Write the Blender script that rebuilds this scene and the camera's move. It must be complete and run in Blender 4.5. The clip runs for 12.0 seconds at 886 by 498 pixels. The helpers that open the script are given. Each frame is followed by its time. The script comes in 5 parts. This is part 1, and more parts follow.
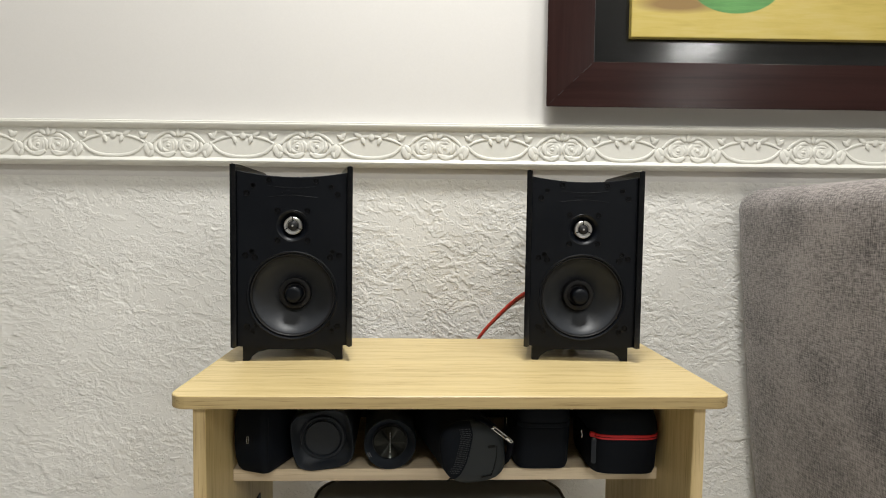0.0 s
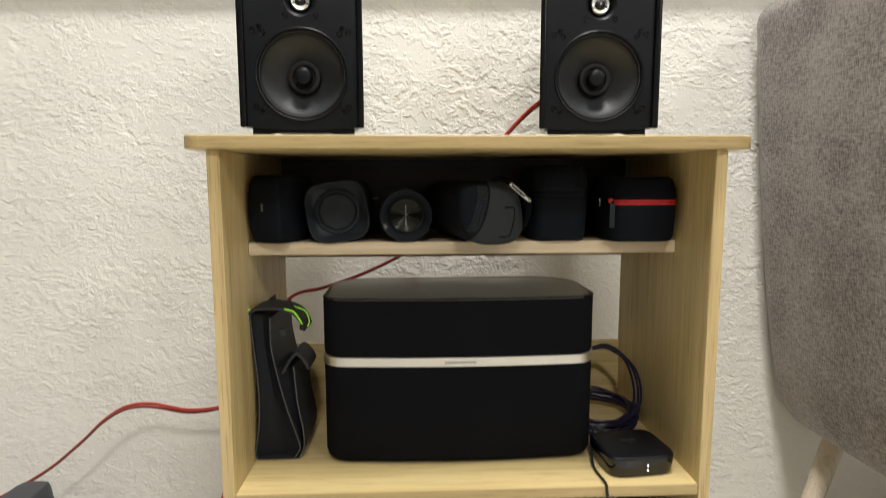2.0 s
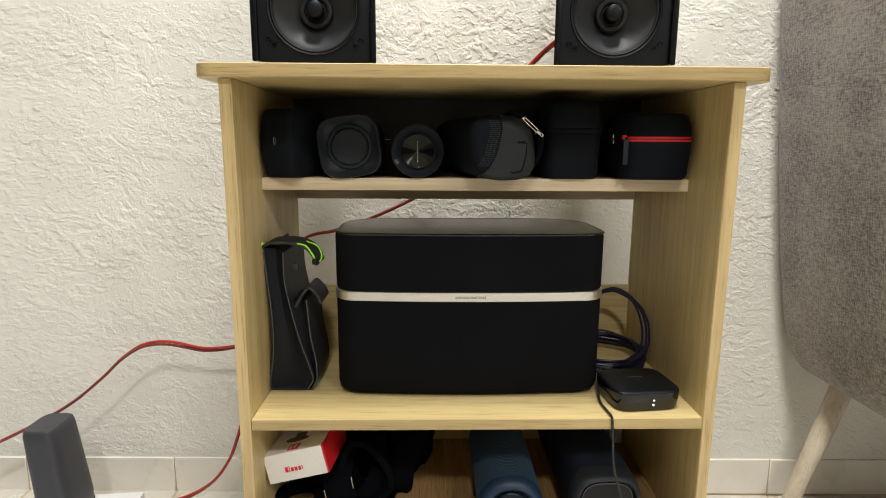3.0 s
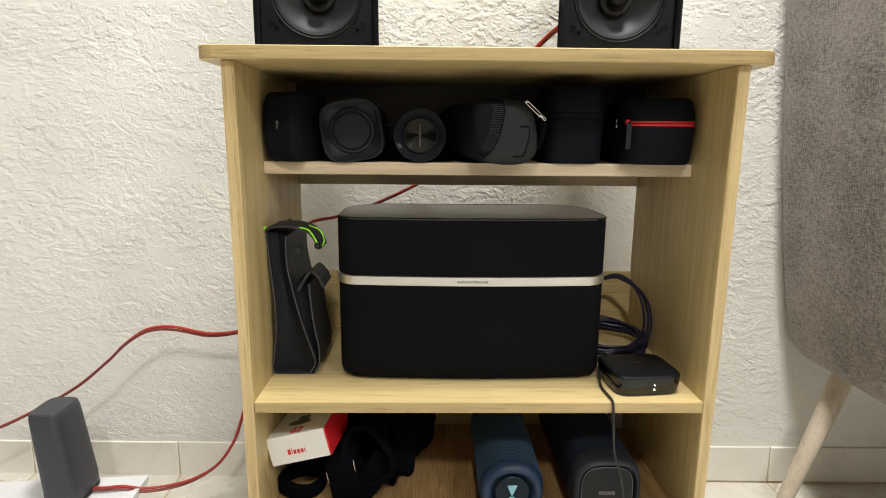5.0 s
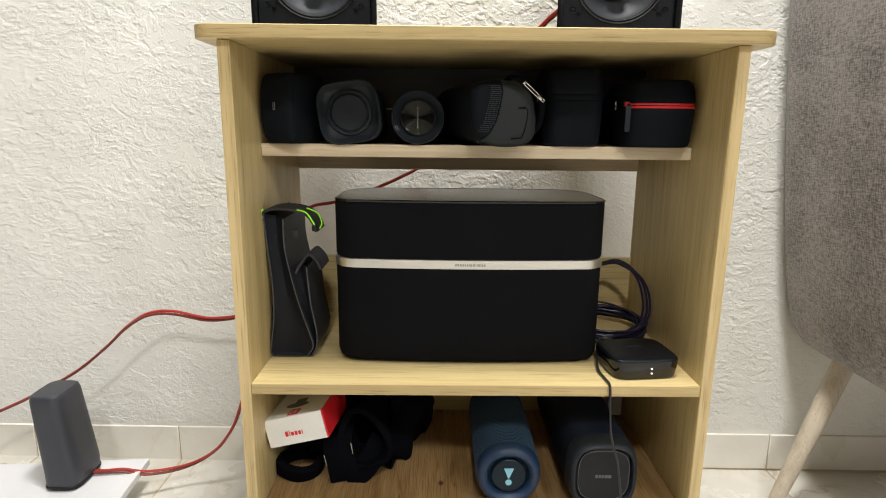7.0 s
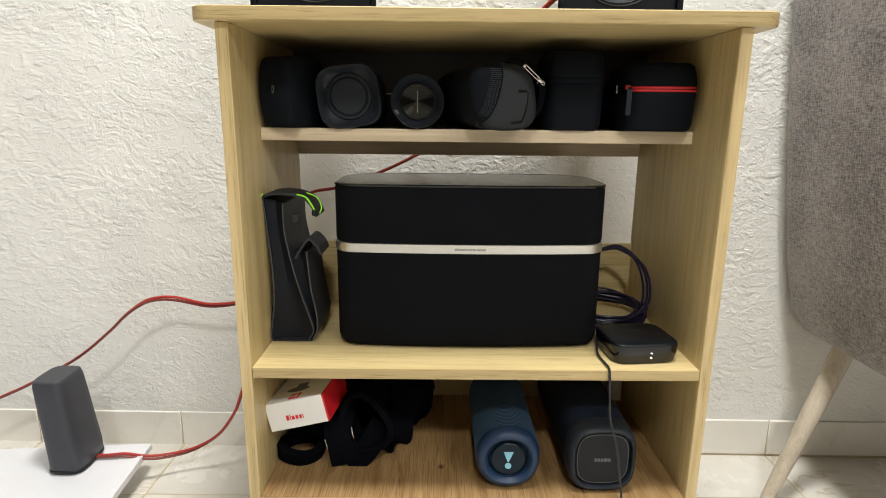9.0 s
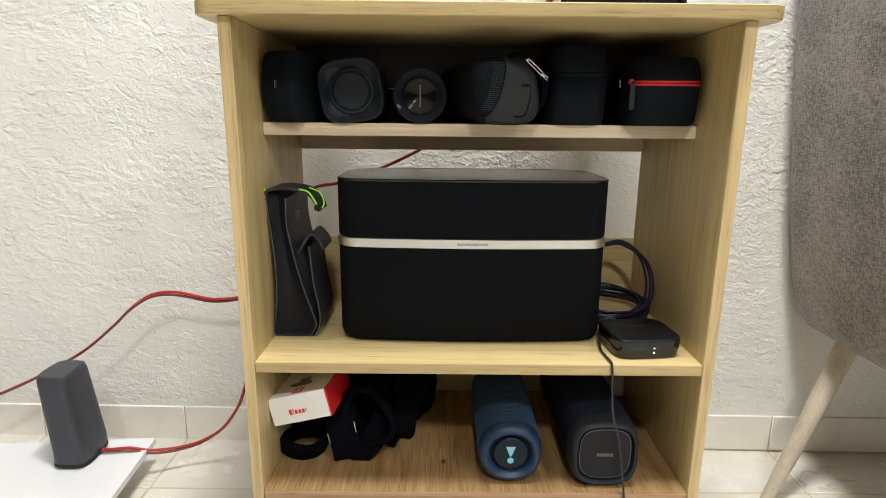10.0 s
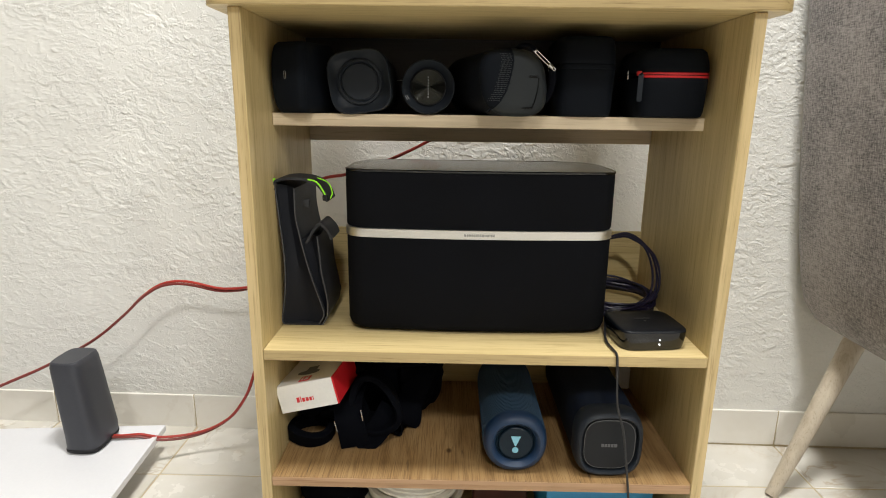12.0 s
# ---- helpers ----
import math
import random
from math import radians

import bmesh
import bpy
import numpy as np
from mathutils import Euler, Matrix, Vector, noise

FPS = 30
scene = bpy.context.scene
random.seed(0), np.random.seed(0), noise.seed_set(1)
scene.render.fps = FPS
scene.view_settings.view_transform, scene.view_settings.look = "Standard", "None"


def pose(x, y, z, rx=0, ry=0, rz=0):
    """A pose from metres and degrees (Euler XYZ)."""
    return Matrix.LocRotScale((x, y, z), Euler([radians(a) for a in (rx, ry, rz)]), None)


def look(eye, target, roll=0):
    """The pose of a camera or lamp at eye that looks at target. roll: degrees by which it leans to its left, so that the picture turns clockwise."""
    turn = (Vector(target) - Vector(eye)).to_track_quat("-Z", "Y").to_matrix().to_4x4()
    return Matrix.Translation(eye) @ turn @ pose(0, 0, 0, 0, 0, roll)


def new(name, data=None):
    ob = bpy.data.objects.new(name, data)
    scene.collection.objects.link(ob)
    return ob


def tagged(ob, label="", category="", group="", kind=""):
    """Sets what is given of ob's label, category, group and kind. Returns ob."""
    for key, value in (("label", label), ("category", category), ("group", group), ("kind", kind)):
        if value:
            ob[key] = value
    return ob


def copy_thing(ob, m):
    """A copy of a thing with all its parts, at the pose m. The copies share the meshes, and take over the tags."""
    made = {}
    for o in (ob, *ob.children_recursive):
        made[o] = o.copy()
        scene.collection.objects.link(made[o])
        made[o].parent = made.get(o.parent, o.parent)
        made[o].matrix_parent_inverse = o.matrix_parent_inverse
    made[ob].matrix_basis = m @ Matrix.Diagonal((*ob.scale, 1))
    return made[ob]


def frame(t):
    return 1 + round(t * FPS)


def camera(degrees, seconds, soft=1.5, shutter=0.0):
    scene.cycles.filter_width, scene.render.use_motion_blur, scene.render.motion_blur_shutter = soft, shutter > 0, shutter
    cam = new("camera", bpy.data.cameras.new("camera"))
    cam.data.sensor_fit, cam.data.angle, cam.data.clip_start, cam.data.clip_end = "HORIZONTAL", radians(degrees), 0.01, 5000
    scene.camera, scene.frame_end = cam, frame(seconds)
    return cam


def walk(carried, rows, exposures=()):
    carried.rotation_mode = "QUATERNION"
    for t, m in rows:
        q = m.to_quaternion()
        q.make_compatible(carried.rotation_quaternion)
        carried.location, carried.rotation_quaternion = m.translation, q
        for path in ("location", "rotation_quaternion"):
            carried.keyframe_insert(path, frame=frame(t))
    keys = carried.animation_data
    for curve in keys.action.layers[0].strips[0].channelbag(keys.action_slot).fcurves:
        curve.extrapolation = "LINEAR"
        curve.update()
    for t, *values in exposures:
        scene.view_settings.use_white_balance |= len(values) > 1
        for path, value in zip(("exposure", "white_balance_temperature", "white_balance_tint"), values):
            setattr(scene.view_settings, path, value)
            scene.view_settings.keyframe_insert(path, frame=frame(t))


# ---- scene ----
cam = camera(75.9, 12.0, soft=1.0, shutter=0.5)
PATH = [
    (0, (-0.0560, -0.6610, 1.0769), (0.0307, 1.3341, 0.9664), 0.83),
    (0.5, (-0.0562, -0.6595, 1.0763), (0.0285, 1.3351, 0.9565), 0.82),
    (1, (-0.0556, -0.6632, 1.0761), (0.0276, 1.3312, 0.9526), 0.73),
    (1.2, (-0.0583, -0.6683, 1.0732), (0.0264, 1.3263, 0.9656), 0.65),
    (1.3, (-0.0627, -0.6739, 1.0662), (0.0259, 1.3208, 0.9531), 0.57),
    (1.4, (-0.0600, -0.6784, 1.0333), (0.0163, 1.3154, 0.9126), 0.48),
    (1.5, (-0.0684, -0.6780, 0.9913), (0.0177, 1.3149, 0.8471), 0.39),
    (1.6, (-0.0745, -0.6754, 0.9446), (0.0185, 1.3165, 0.7800), 0.27),
    (1.7, (-0.0576, -0.6749, 0.9140), (-0.0126, 1.3141, 0.6960), -0.05),
    (1.8, (-0.0707, -0.6663, 0.8663), (0.0002, 1.3216, 0.6529), 0.02),
    (1.9, (-0.0728, -0.6658, 0.8337), (0.0041, 1.3212, 0.6089), -0.10),
    (2, (-0.0739, -0.6672, 0.8170), (0.0109, 1.3168, 0.5788), -0.12),
    (2.5, (-0.0732, -0.6742, 0.7854), (-0.0055, 1.3003, 0.4743), -0.02),
    (3, (-0.0729, -0.6763, 0.7786), (-0.0307, 1.2910, 0.4206), 0.34),
    (5, (-0.0718, -0.6791, 0.7692), (-0.0397, 1.2829, 0.3825), 0.49),
    (5.5, (-0.0698, -0.6782, 0.7646), (-0.0402, 1.2824, 0.3707), 0.42),
    (6, (-0.0677, -0.6793, 0.7616), (-0.0447, 1.2806, 0.3637), 0.41),
    (6.5, (-0.0652, -0.6787, 0.7573), (-0.0473, 1.2800, 0.3535), 0.54),
    (7, (-0.0632, -0.6795, 0.7567), (-0.0443, 1.2771, 0.3428), 0.62),
    (9, (-0.0611, -0.6802, 0.7499), (-0.0471, 1.2686, 0.3006), 0.59),
    (9.5, (-0.0616, -0.6801, 0.7491), (-0.0508, 1.2674, 0.2939), 0.55),
    (10, (-0.0606, -0.6802, 0.7480), (-0.0566, 1.2656, 0.2857), 0.55),
    (10.5, (-0.0586, -0.6814, 0.7465), (-0.0618, 1.2632, 0.2792), 0.64),
    (11, (-0.0589, -0.6834, 0.7444), (-0.0696, 1.2593, 0.2691), 0.69),
    (11.5, (-0.0588, -0.6864, 0.7447), (-0.0785, 1.2551, 0.2647), 0.74),
    (12, (-0.0591, -0.6867, 0.7436), (-0.0826, 1.2547, 0.2635), 0.78),
]
walk(cam, [(t, look(eye, target, roll)) for t, eye, target, roll in PATH],
     exposures=[(0, -0.32, 6500, 10), (1.3, -0.32, 6500, 10), (1.8, 0.05, 6700, 10), (2.5, 0.15, 6800, 10), (5.0, 0.27, 6680, 10), (9.0, 0.31, 6500, 10), (12, 0.29, 6500, 10)])

# ---- light: four ceiling lamps in a closed room ----
ROOM_X0, ROOM_X1, ROOM_Y0, WALL_Y, ROOM_Z, FLOOR = -2.505, 3.164, -4.768, 0.4285, 2.90, 0.049
world = bpy.data.worlds.new("room_world")
world.use_nodes = True
world.node_tree.nodes["Background"].inputs["Color"].default_value = (1, 0.96, 0.9, 1)
world.node_tree.nodes["Background"].inputs["Strength"].default_value = 0.002
scene.world = world


def ceiling_lamp(x, y, size, watts, colour):
    data = bpy.data.lights.new("ceiling_lamp", "AREA")
    data.shape, data.size, data.energy, data.color = "DISK", size, watts, colour
    lamp = new("ceiling_lamp", data)
    lamp.matrix_world = look((x, y, ROOM_Z - 0.06), (x, y, 0))
    return lamp


LAMP = (1.0, 0.995, 0.965)
ceiling_lamp(0.06, -0.31, 0.42, 54, LAMP)
ceiling_lamp(2.00, -2.50, 0.50, 38, LAMP)
ceiling_lamp(2.52, -4.50, 0.45, 34, LAMP)
ceiling_lamp(0.02, -2.34, 0.34, 40, LAMP)

# ---- geometry helpers ----


def finish(name, bm, material, smooth=38):
    bmesh.ops.recalc_face_normals(bm, faces=bm.faces)
    # broad flat faces between narrow bevels stay flat, the rest is smooth
    area = {f: f.calc_area() for f in bm.faces}
    flat = []
    for i, f in enumerate(bm.faces):
        f.smooth = bool(smooth)
        if all(area[g] * 6 < area[f] for e in f.edges for g in e.link_faces if g is not f):
            flat.append(i)
    mesh = bpy.data.meshes.new(name)
    bm.to_mesh(mesh)
    bm.free()
    mesh.materials.append(material)
    if smooth:
        mesh.set_sharp_from_angle(angle=radians(smooth))
        for i in flat:
            mesh.polygons[i].use_smooth = False
    return mesh


def part(name, bm, material, parent, label="", smooth=38):
    ob = new(name, finish(name, bm, material, smooth))
    ob.parent = parent
    return tagged(ob, label=label)


def shared(name, mesh, parent, m):
    ob = new(name, mesh)
    ob.parent = parent
    ob.matrix_basis = m
    return ob


def thing(name, label, category, m=None, group="", kind=""):
    ob = new(name)
    ob.empty_display_size = 0.02
    if m is not None:
        ob.matrix_basis = m
    return tagged(ob, label, category, group, kind)


def box(bm, x0, x1, y0, y1, z0, z1, r=0.0, seg=2):
    made = bmesh.ops.create_cube(bm, size=1)["verts"]
    for v in made:
        v.co = Vector(((x0 + x1) / 2 + v.co.x * (x1 - x0), (y0 + y1) / 2 + v.co.y * (y1 - y0), (z0 + z1) / 2 + v.co.z * (z1 - z0)))
    if r > 0:
        edges = list({e for v in made for e in v.link_edges})
        bmesh.ops.bevel(bm, geom=edges, offset=r, segments=seg, affect="EDGES", profile=0.5)
    return bm


def slab(x0, x1, y0, y1, z0, z1, r=0.0012, seg=2):
    return box(bmesh.new(), x0, x1, y0, y1, z0, z1, r, seg)


def loft(bm, rings, cap0=True, cap1=True, closed=True):
    rows = [[bm.verts.new(p) for p in ring] for ring in rings]
    n = len(rows[0])
    for a, b in zip(rows, rows[1:]):
        for i in range(n if closed else n - 1):
            j = (i + 1) % n
            bm.faces.new((a[i], a[j], b[j], b[i]))
    if cap0 and closed:
        bm.faces.new(rows[0][::-1])
    if cap1 and closed:
        bm.faces.new(rows[-1])
    return bm


def rounded(w, h, r, n=6):
    pts = []
    for cx, cy, a0 in ((w / 2 - r, h / 2 - r, 0), (-w / 2 + r, h / 2 - r, 90), (-w / 2 + r, -h / 2 + r, 180), (w / 2 - r, -h / 2 + r, 270)):
        for i in range(n + 1):
            a = radians(a0 + 90 * i / n)
            pts.append((cx + r * math.cos(a), cy + r * math.sin(a)))
    return pts


def squircle(a, b, e, n=48):
    pts = []
    for i in range(n):
        t = 2 * math.pi * i / n
        c, s = math.cos(t), math.sin(t)
        pts.append((a * math.copysign(abs(c) ** (2 / e), c), b * math.copysign(abs(s) ** (2 / e), s)))
    return pts


def lathe(bm, profile, seg=40, m=None, caps=False):
    m = m or Matrix()
    rings = []
    for r, h in profile:
        rr = max(r, 1e-5)
        rings.append([m @ Vector((rr * math.cos(2 * math.pi * i / seg), rr * math.sin(2 * math.pi * i / seg), h)) for i in range(seg)])
    return loft(bm, rings, caps, caps)


def smooth_line(pts, steps=8):
    p = [Vector(q) for q in pts]
    p = [2 * p[0] - p[1]] + p + [2 * p[-1] - p[-2]]
    out = []
    for i in range(1, len(p) - 2):
        a, b, c, d = p[i - 1:i + 3]
        for k in range(steps):
            t = k / steps
            out.append(0.5 * ((2 * b) + (c - a) * t + (2 * a - 5 * b + 4 * c - d) * t * t + (3 * b - a - 3 * c + d) * t ** 3))
    out.append(p[-2])
    return out


def tube(bm, pts, radius, seg=8, squash=None):
    pts = [Vector(p) for p in pts]
    radii = radius if isinstance(radius, (list, tuple)) else [radius] * len(pts)
    rings, up = [], None
    for i, p in enumerate(pts):
        way = (pts[min(i + 1, len(pts) - 1)] - pts[max(i - 1, 0)]).normalized()
        if up is None:
            up = way.orthogonal().normalized()
        up = (up - way * up.dot(way)).normalized()
        side = way.cross(up)
        ring = []
        for k in range(seg):
            a = 2 * math.pi * k / seg
            q = radii[i] * (math.cos(a) * up + math.sin(a) * side)
            if squash:
                q = Vector((q.x * squash[0], q.y * squash[1], q.z * squash[2]))
            ring.append(p + q)
        rings.append(ring)
    return loft(bm, rings)


def ribbon(bm, line, thick, y0, y1, taper=0.0):
    """A strip that follows a line in x and z and runs from y0 to y1."""
    pts = [Vector((a, 0, b)) for a, b in line]
    rings = []
    for i, p in enumerate(pts):
        way = (pts[min(i + 1, len(pts) - 1)] - pts[max(i - 1, 0)]).normalized()
        nor = Vector((-way.z, 0, way.x)) * thick / 2
        rings.append([(p - nor) + Vector((0, y0, 0)), (p + nor) + Vector((0, y0, 0)), (p + nor) + Vector((0, y1 - taper, 0)), (p - nor) + Vector((0, y1 - taper, 0))])
    return loft(bm, rings)


def blob(bm, centre, size, seg=24, lumps=0.0, freq=30.0, power=2.0):
    made = bmesh.ops.create_uvsphere(bm, u_segments=seg, v_segments=seg // 2, radius=1)["verts"]
    for v in made:
        q = v.co.copy()
        q = Vector([math.copysign(abs(c) ** (2 / power), c) for c in q])
        k = 1 + lumps * noise.noise(Vector((q.x * size[0], q.y * size[1], q.z * size[2])) * freq + Vector(centre) * 17)
        v.co = Vector(centre) + Vector((q.x * size[0], q.y * size[1], q.z * size[2])) * k
    return bm


def cut_holes(ob, cutter_bm):
    """Takes the cutter's shape out of a part."""
    tool = new("tool", finish("tool", cutter_bm, ob.data.materials[0], 0))
    tool.parent = ob.parent
    tool.matrix_basis = ob.matrix_basis
    modifier = ob.modifiers.new("cut", "BOOLEAN")
    modifier.object, modifier.operation, modifier.solver = tool, "DIFFERENCE", "EXACT"
    bpy.context.view_layer.update()
    fresh = bpy.data.meshes.new_from_object(ob.evaluated_get(bpy.context.evaluated_depsgraph_get()))
    ob.modifiers.clear()
    ob.data = fresh
    fresh.shade_smooth()
    fresh.set_sharp_from_angle(angle=radians(38))
    bpy.data.objects.remove(tool)


# ---- materials ----


def blank(name):
    m = bpy.data.materials.new(name)
    m.use_nodes = True
    t = m.node_tree
    b = t.nodes["Principled BSDF"]
    return m, t, b


def node(t, kind, **values):
    n = t.nodes.new(kind)
    for key, value in values.items():
        n.inputs[key.replace("_", " ")].default_value = value
    return n


def coords(t, scale, random_shift=0.0):
    c = t.nodes.new("ShaderNodeTexCoord")
    mp = t.nodes.new("ShaderNodeMapping")
    mp.inputs["Scale"].default_value = scale
    t.links.new(c.outputs["Object"], mp.inputs["Vector"])
    if random_shift:
        info = t.nodes.new("ShaderNodeObjectInfo")
        mul = t.nodes.new("ShaderNodeMath")
        mul.operation = "MULTIPLY"
        mul.inputs[1].default_value = random_shift
        t.links.new(info.outputs["Random"], mul.inputs[0])
        t.links.new(mul.outputs[0], mp.inputs["Location"])
    return mp


def ramp(t, source, stops):
    r = t.nodes.new("ShaderNodeValToRGB")
    while len(r.color_ramp.elements) < len(stops):
        r.color_ramp.elements.new(0.5)
    for e, (at, col) in zip(r.color_ramp.elements, stops):
        e.position, e.color = at, (*col, 1) if len(col) == 3 else col
    t.links.new(source, r.inputs["Fac"])
    return r


def grey(v):
    return (v, v, v)


def mix_colour(t, fac, a, b, blend="MIX"):
    n = t.nodes.new("ShaderNodeMix")
    n.data_type, n.blend_type = "RGBA", blend
    for sock, value in ((n.inputs[0], fac), (n.inputs[6], a), (n.inputs[7], b)):
        if isinstance(value, bpy.types.NodeSocket):
            t.links.new(value, sock)
        elif isinstance(value, tuple):
            sock.default_value = (*value, 1)
        else:
            sock.default_value = value
    return n.outputs[2]


def surface(name, low, high, rough=(0.4, 0.6), big=6.0, fine=180.0, bump=0.15, depth=0.0006, metal=0.0, specular=0.5, coat=0.0, shift=3.0):
    """A surface with cloudy variation, fine grain and slight relief."""
    m, t, b = blank(name)
    mp = coords(t, (1, 1, 1), shift)
    n1 = node(t, "ShaderNodeTexNoise", Scale=big, Detail=4.0, Roughness=0.55)
    n2 = node(t, "ShaderNodeTexNoise", Scale=fine, Detail=3.0, Roughness=0.6)
    for n in (n1, n2):
        t.links.new(mp.outputs[0], n.inputs["Vector"])
    both = mix_colour(t, 0.4, n1.outputs["Fac"], n2.outputs["Fac"])
    c = ramp(t, both, ((0.3, low), (0.7, high)))
    t.links.new(c.outputs[0], b.inputs["Base Color"])
    r = ramp(t, both, ((0.3, grey(rough[0])), (0.7, grey(rough[1]))))
    t.links.new(r.outputs[0], b.inputs["Roughness"])
    if bump:
        bp = node(t, "ShaderNodeBump", Strength=bump, Distance=depth)
        t.links.new(n2.outputs["Fac"], bp.inputs["Height"])
        t.links.new(bp.outputs[0], b.inputs["Normal"])
    b.inputs["Metallic"].default_value = metal
    b.inputs["Specular IOR Level"].default_value = specular
    b.inputs["Coat Weight"].default_value = coat
    return m


def plain(name, colour, rough=0.5, metal=0.0, glow=0.0):
    m, t, b = blank(name)
    b.inputs["Base Color"].default_value = (*colour, 1)
    b.inputs["Roughness"].default_value = rough
    b.inputs["Metallic"].default_value = metal
    if glow:
        b.inputs["Emission Color"].default_value = (*colour, 1)
        b.inputs["Emission Strength"].default_value = glow
    return m


def wood(name, light, dark, pore, axis, rough=(0.36, 0.5), streak=1.0, specular=0.5, grain=1.0, along=1.0):
    """Laminate with oak grain that runs along one axis (0, 1 or 2)."""
    m, t, b = blank(name)
    scale = [75.0 * grain ** 0.5] * 3
    scale[axis] = 2.4 * grain ** 0.5 * along
    mp = coords(t, scale, 9.0)
    fib = [430.0 * grain] * 3
    fib[axis] = 14.0 * grain * along
    mf = coords(t, fib, 9.0)
    bands = node(t, "ShaderNodeTexNoise", Scale=1.0, Detail=5.0, Roughness=0.6, Distortion=0.6)
    fibres = node(t, "ShaderNodeTexNoise", Scale=1.0, Detail=3.0, Roughness=0.65)
    cloud = node(t, "ShaderNodeTexNoise", Scale=4.0, Detail=2.0)
    t.links.new(mp.outputs[0], bands.inputs["Vector"])
    t.links.new(mf.outputs[0], fibres.inputs["Vector"])
    t.links.new(coords(t, (1, 1, 1), 5.0).outputs[0], cloud.inputs["Vector"])
    base = ramp(t, bands.outputs["Fac"], ((0.32, dark), (0.58, light)))
    shade = ramp(t, fibres.outputs["Fac"], ((0.28, pore), (0.46, grey(1.0))))
    col = mix_colour(t, min(1.0, 0.66 * streak), base.outputs[0], shade.outputs[0], "MULTIPLY")
    tone = ramp(t, cloud.outputs["Fac"], ((0.3, grey(0.90)), (0.7, grey(1.0))))
    col = mix_colour(t, 1.0, col, tone.outputs[0], "MULTIPLY")
    t.links.new(col, b.inputs["Base Color"])
    r = ramp(t, fibres.outputs["Fac"], ((0.3, grey(rough[1])), (0.6, grey(rough[0]))))
    t.links.new(r.outputs[0], b.inputs["Roughness"])
    b.inputs["Specular IOR Level"].default_value = specular
    bp = node(t, "ShaderNodeBump", Strength=0.12, Distance=0.0004)
    t.links.new(fibres.outputs["Fac"], bp.inputs["Height"])
    t.links.new(bp.outputs[0], b.inputs["Normal"])
    return m


def knotty_oak():
    """Brown oak laminate: wavy grain from front to back, fine dark pores, short cracks and small knots."""
    m, t, b = blank("brown_oak")

    def noise(scale, detail, roughness, distortion=0.0):
        n = node(t, "ShaderNodeTexNoise", Scale=1.0, Detail=detail, Roughness=roughness, Distortion=distortion)
        t.links.new(coords(t, scale).outputs[0], n.inputs["Vector"])
        return n.outputs["Fac"]

    bands = noise((52, 5.5, 20), 5.0, 0.62, 0.9)
    pores = noise((900, 20, 100), 2.0, 0.55)
    cracks = noise((190, 16, 60), 3.0, 0.55, 0.4)
    patches = noise((13, 9, 10), 2.0, 0.5)
    knots = node(t, "ShaderNodeTexVoronoi", Scale=1.0)
    t.links.new(coords(t, (13, 9, 1)).outputs[0], knots.inputs["Vector"])
    col = ramp(t, bands, ((0.30, (0.205, 0.116, 0.045)), (0.48, (0.300, 0.183, 0.078)), (0.68, (0.365, 0.236, 0.109)))).outputs[0]
    col = mix_colour(t, 0.62, col, ramp(t, pores, ((0.34, (0.40, 0.32, 0.24)), (0.50, grey(1.0)))).outputs[0], "MULTIPLY")
    torn = mix_colour(t, 1.0, ramp(t, cracks, ((0.30, grey(1.0)), (0.37, grey(0.0)))).outputs[0], ramp(t, patches, ((0.45, grey(0.0)), (0.60, grey(1.0)))).outputs[0], "MULTIPLY")
    col = mix_colour(t, torn, col, (0.060, 0.032, 0.014))
    eye = ramp(t, knots.outputs["Distance"], ((0.035, grey(1.0)), (0.075, grey(0.0)))).outputs[0]
    col = mix_colour(t, eye, col, (0.075, 0.036, 0.015))
    t.links.new(col, b.inputs["Base Color"])
    t.links.new(ramp(t, pores, ((0.3, grey(0.52)), (0.6, grey(0.38)))).outputs[0], b.inputs["Roughness"])
    bp = node(t, "ShaderNodeBump", Strength=0.15, Distance=0.0004)
    t.links.new(pores, bp.inputs["Height"])
    t.links.new(bp.outputs[0], b.inputs["Normal"])
    return m


OAK_L, OAK_D, OAK_P = (0.638, 0.503, 0.250), (0.530, 0.404, 0.184), (0.46, 0.38, 0.25)
oak_x = wood("light_oak_across", OAK_L, OAK_D, OAK_P, 0)
oak_z = wood("light_oak_upright", OAK_L, OAK_D, OAK_P, 2, streak=0.75)
oak_edge_x = wood("oak_edge_across", (0.50, 0.378, 0.182), (0.36, 0.262, 0.115), (0.38, 0.30, 0.19), 0)
oak_edge_z = wood("oak_edge_upright", (0.62, 0.475, 0.245), (0.46, 0.34, 0.155), (0.45, 0.36, 0.24), 2)
oak_pale = wood("pale_grey_oak", (0.66, 0.545, 0.385), (0.54, 0.435, 0.295), (0.65, 0.6, 0.52), 0)
oak_dark = knotty_oak()
oak_dark_edge = wood("brown_oak_edge", (0.44, 0.27, 0.15), (0.34, 0.2, 0.1), (0.5, 0.4, 0.3), 0)
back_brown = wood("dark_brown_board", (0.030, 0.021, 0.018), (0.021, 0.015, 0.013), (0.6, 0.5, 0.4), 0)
paint = surface("cream_wall_paint", (0.69, 0.672, 0.645), (0.73, 0.712, 0.688), (0.42, 0.55), 2.0, 300.0, 0.08, 0.0004)
moulding_white = surface("cream_moulding_paint", (0.725, 0.715, 0.655), (0.775, 0.765, 0.705), (0.4, 0.55), 8.0, 240.0, 0.1, 0.0005)
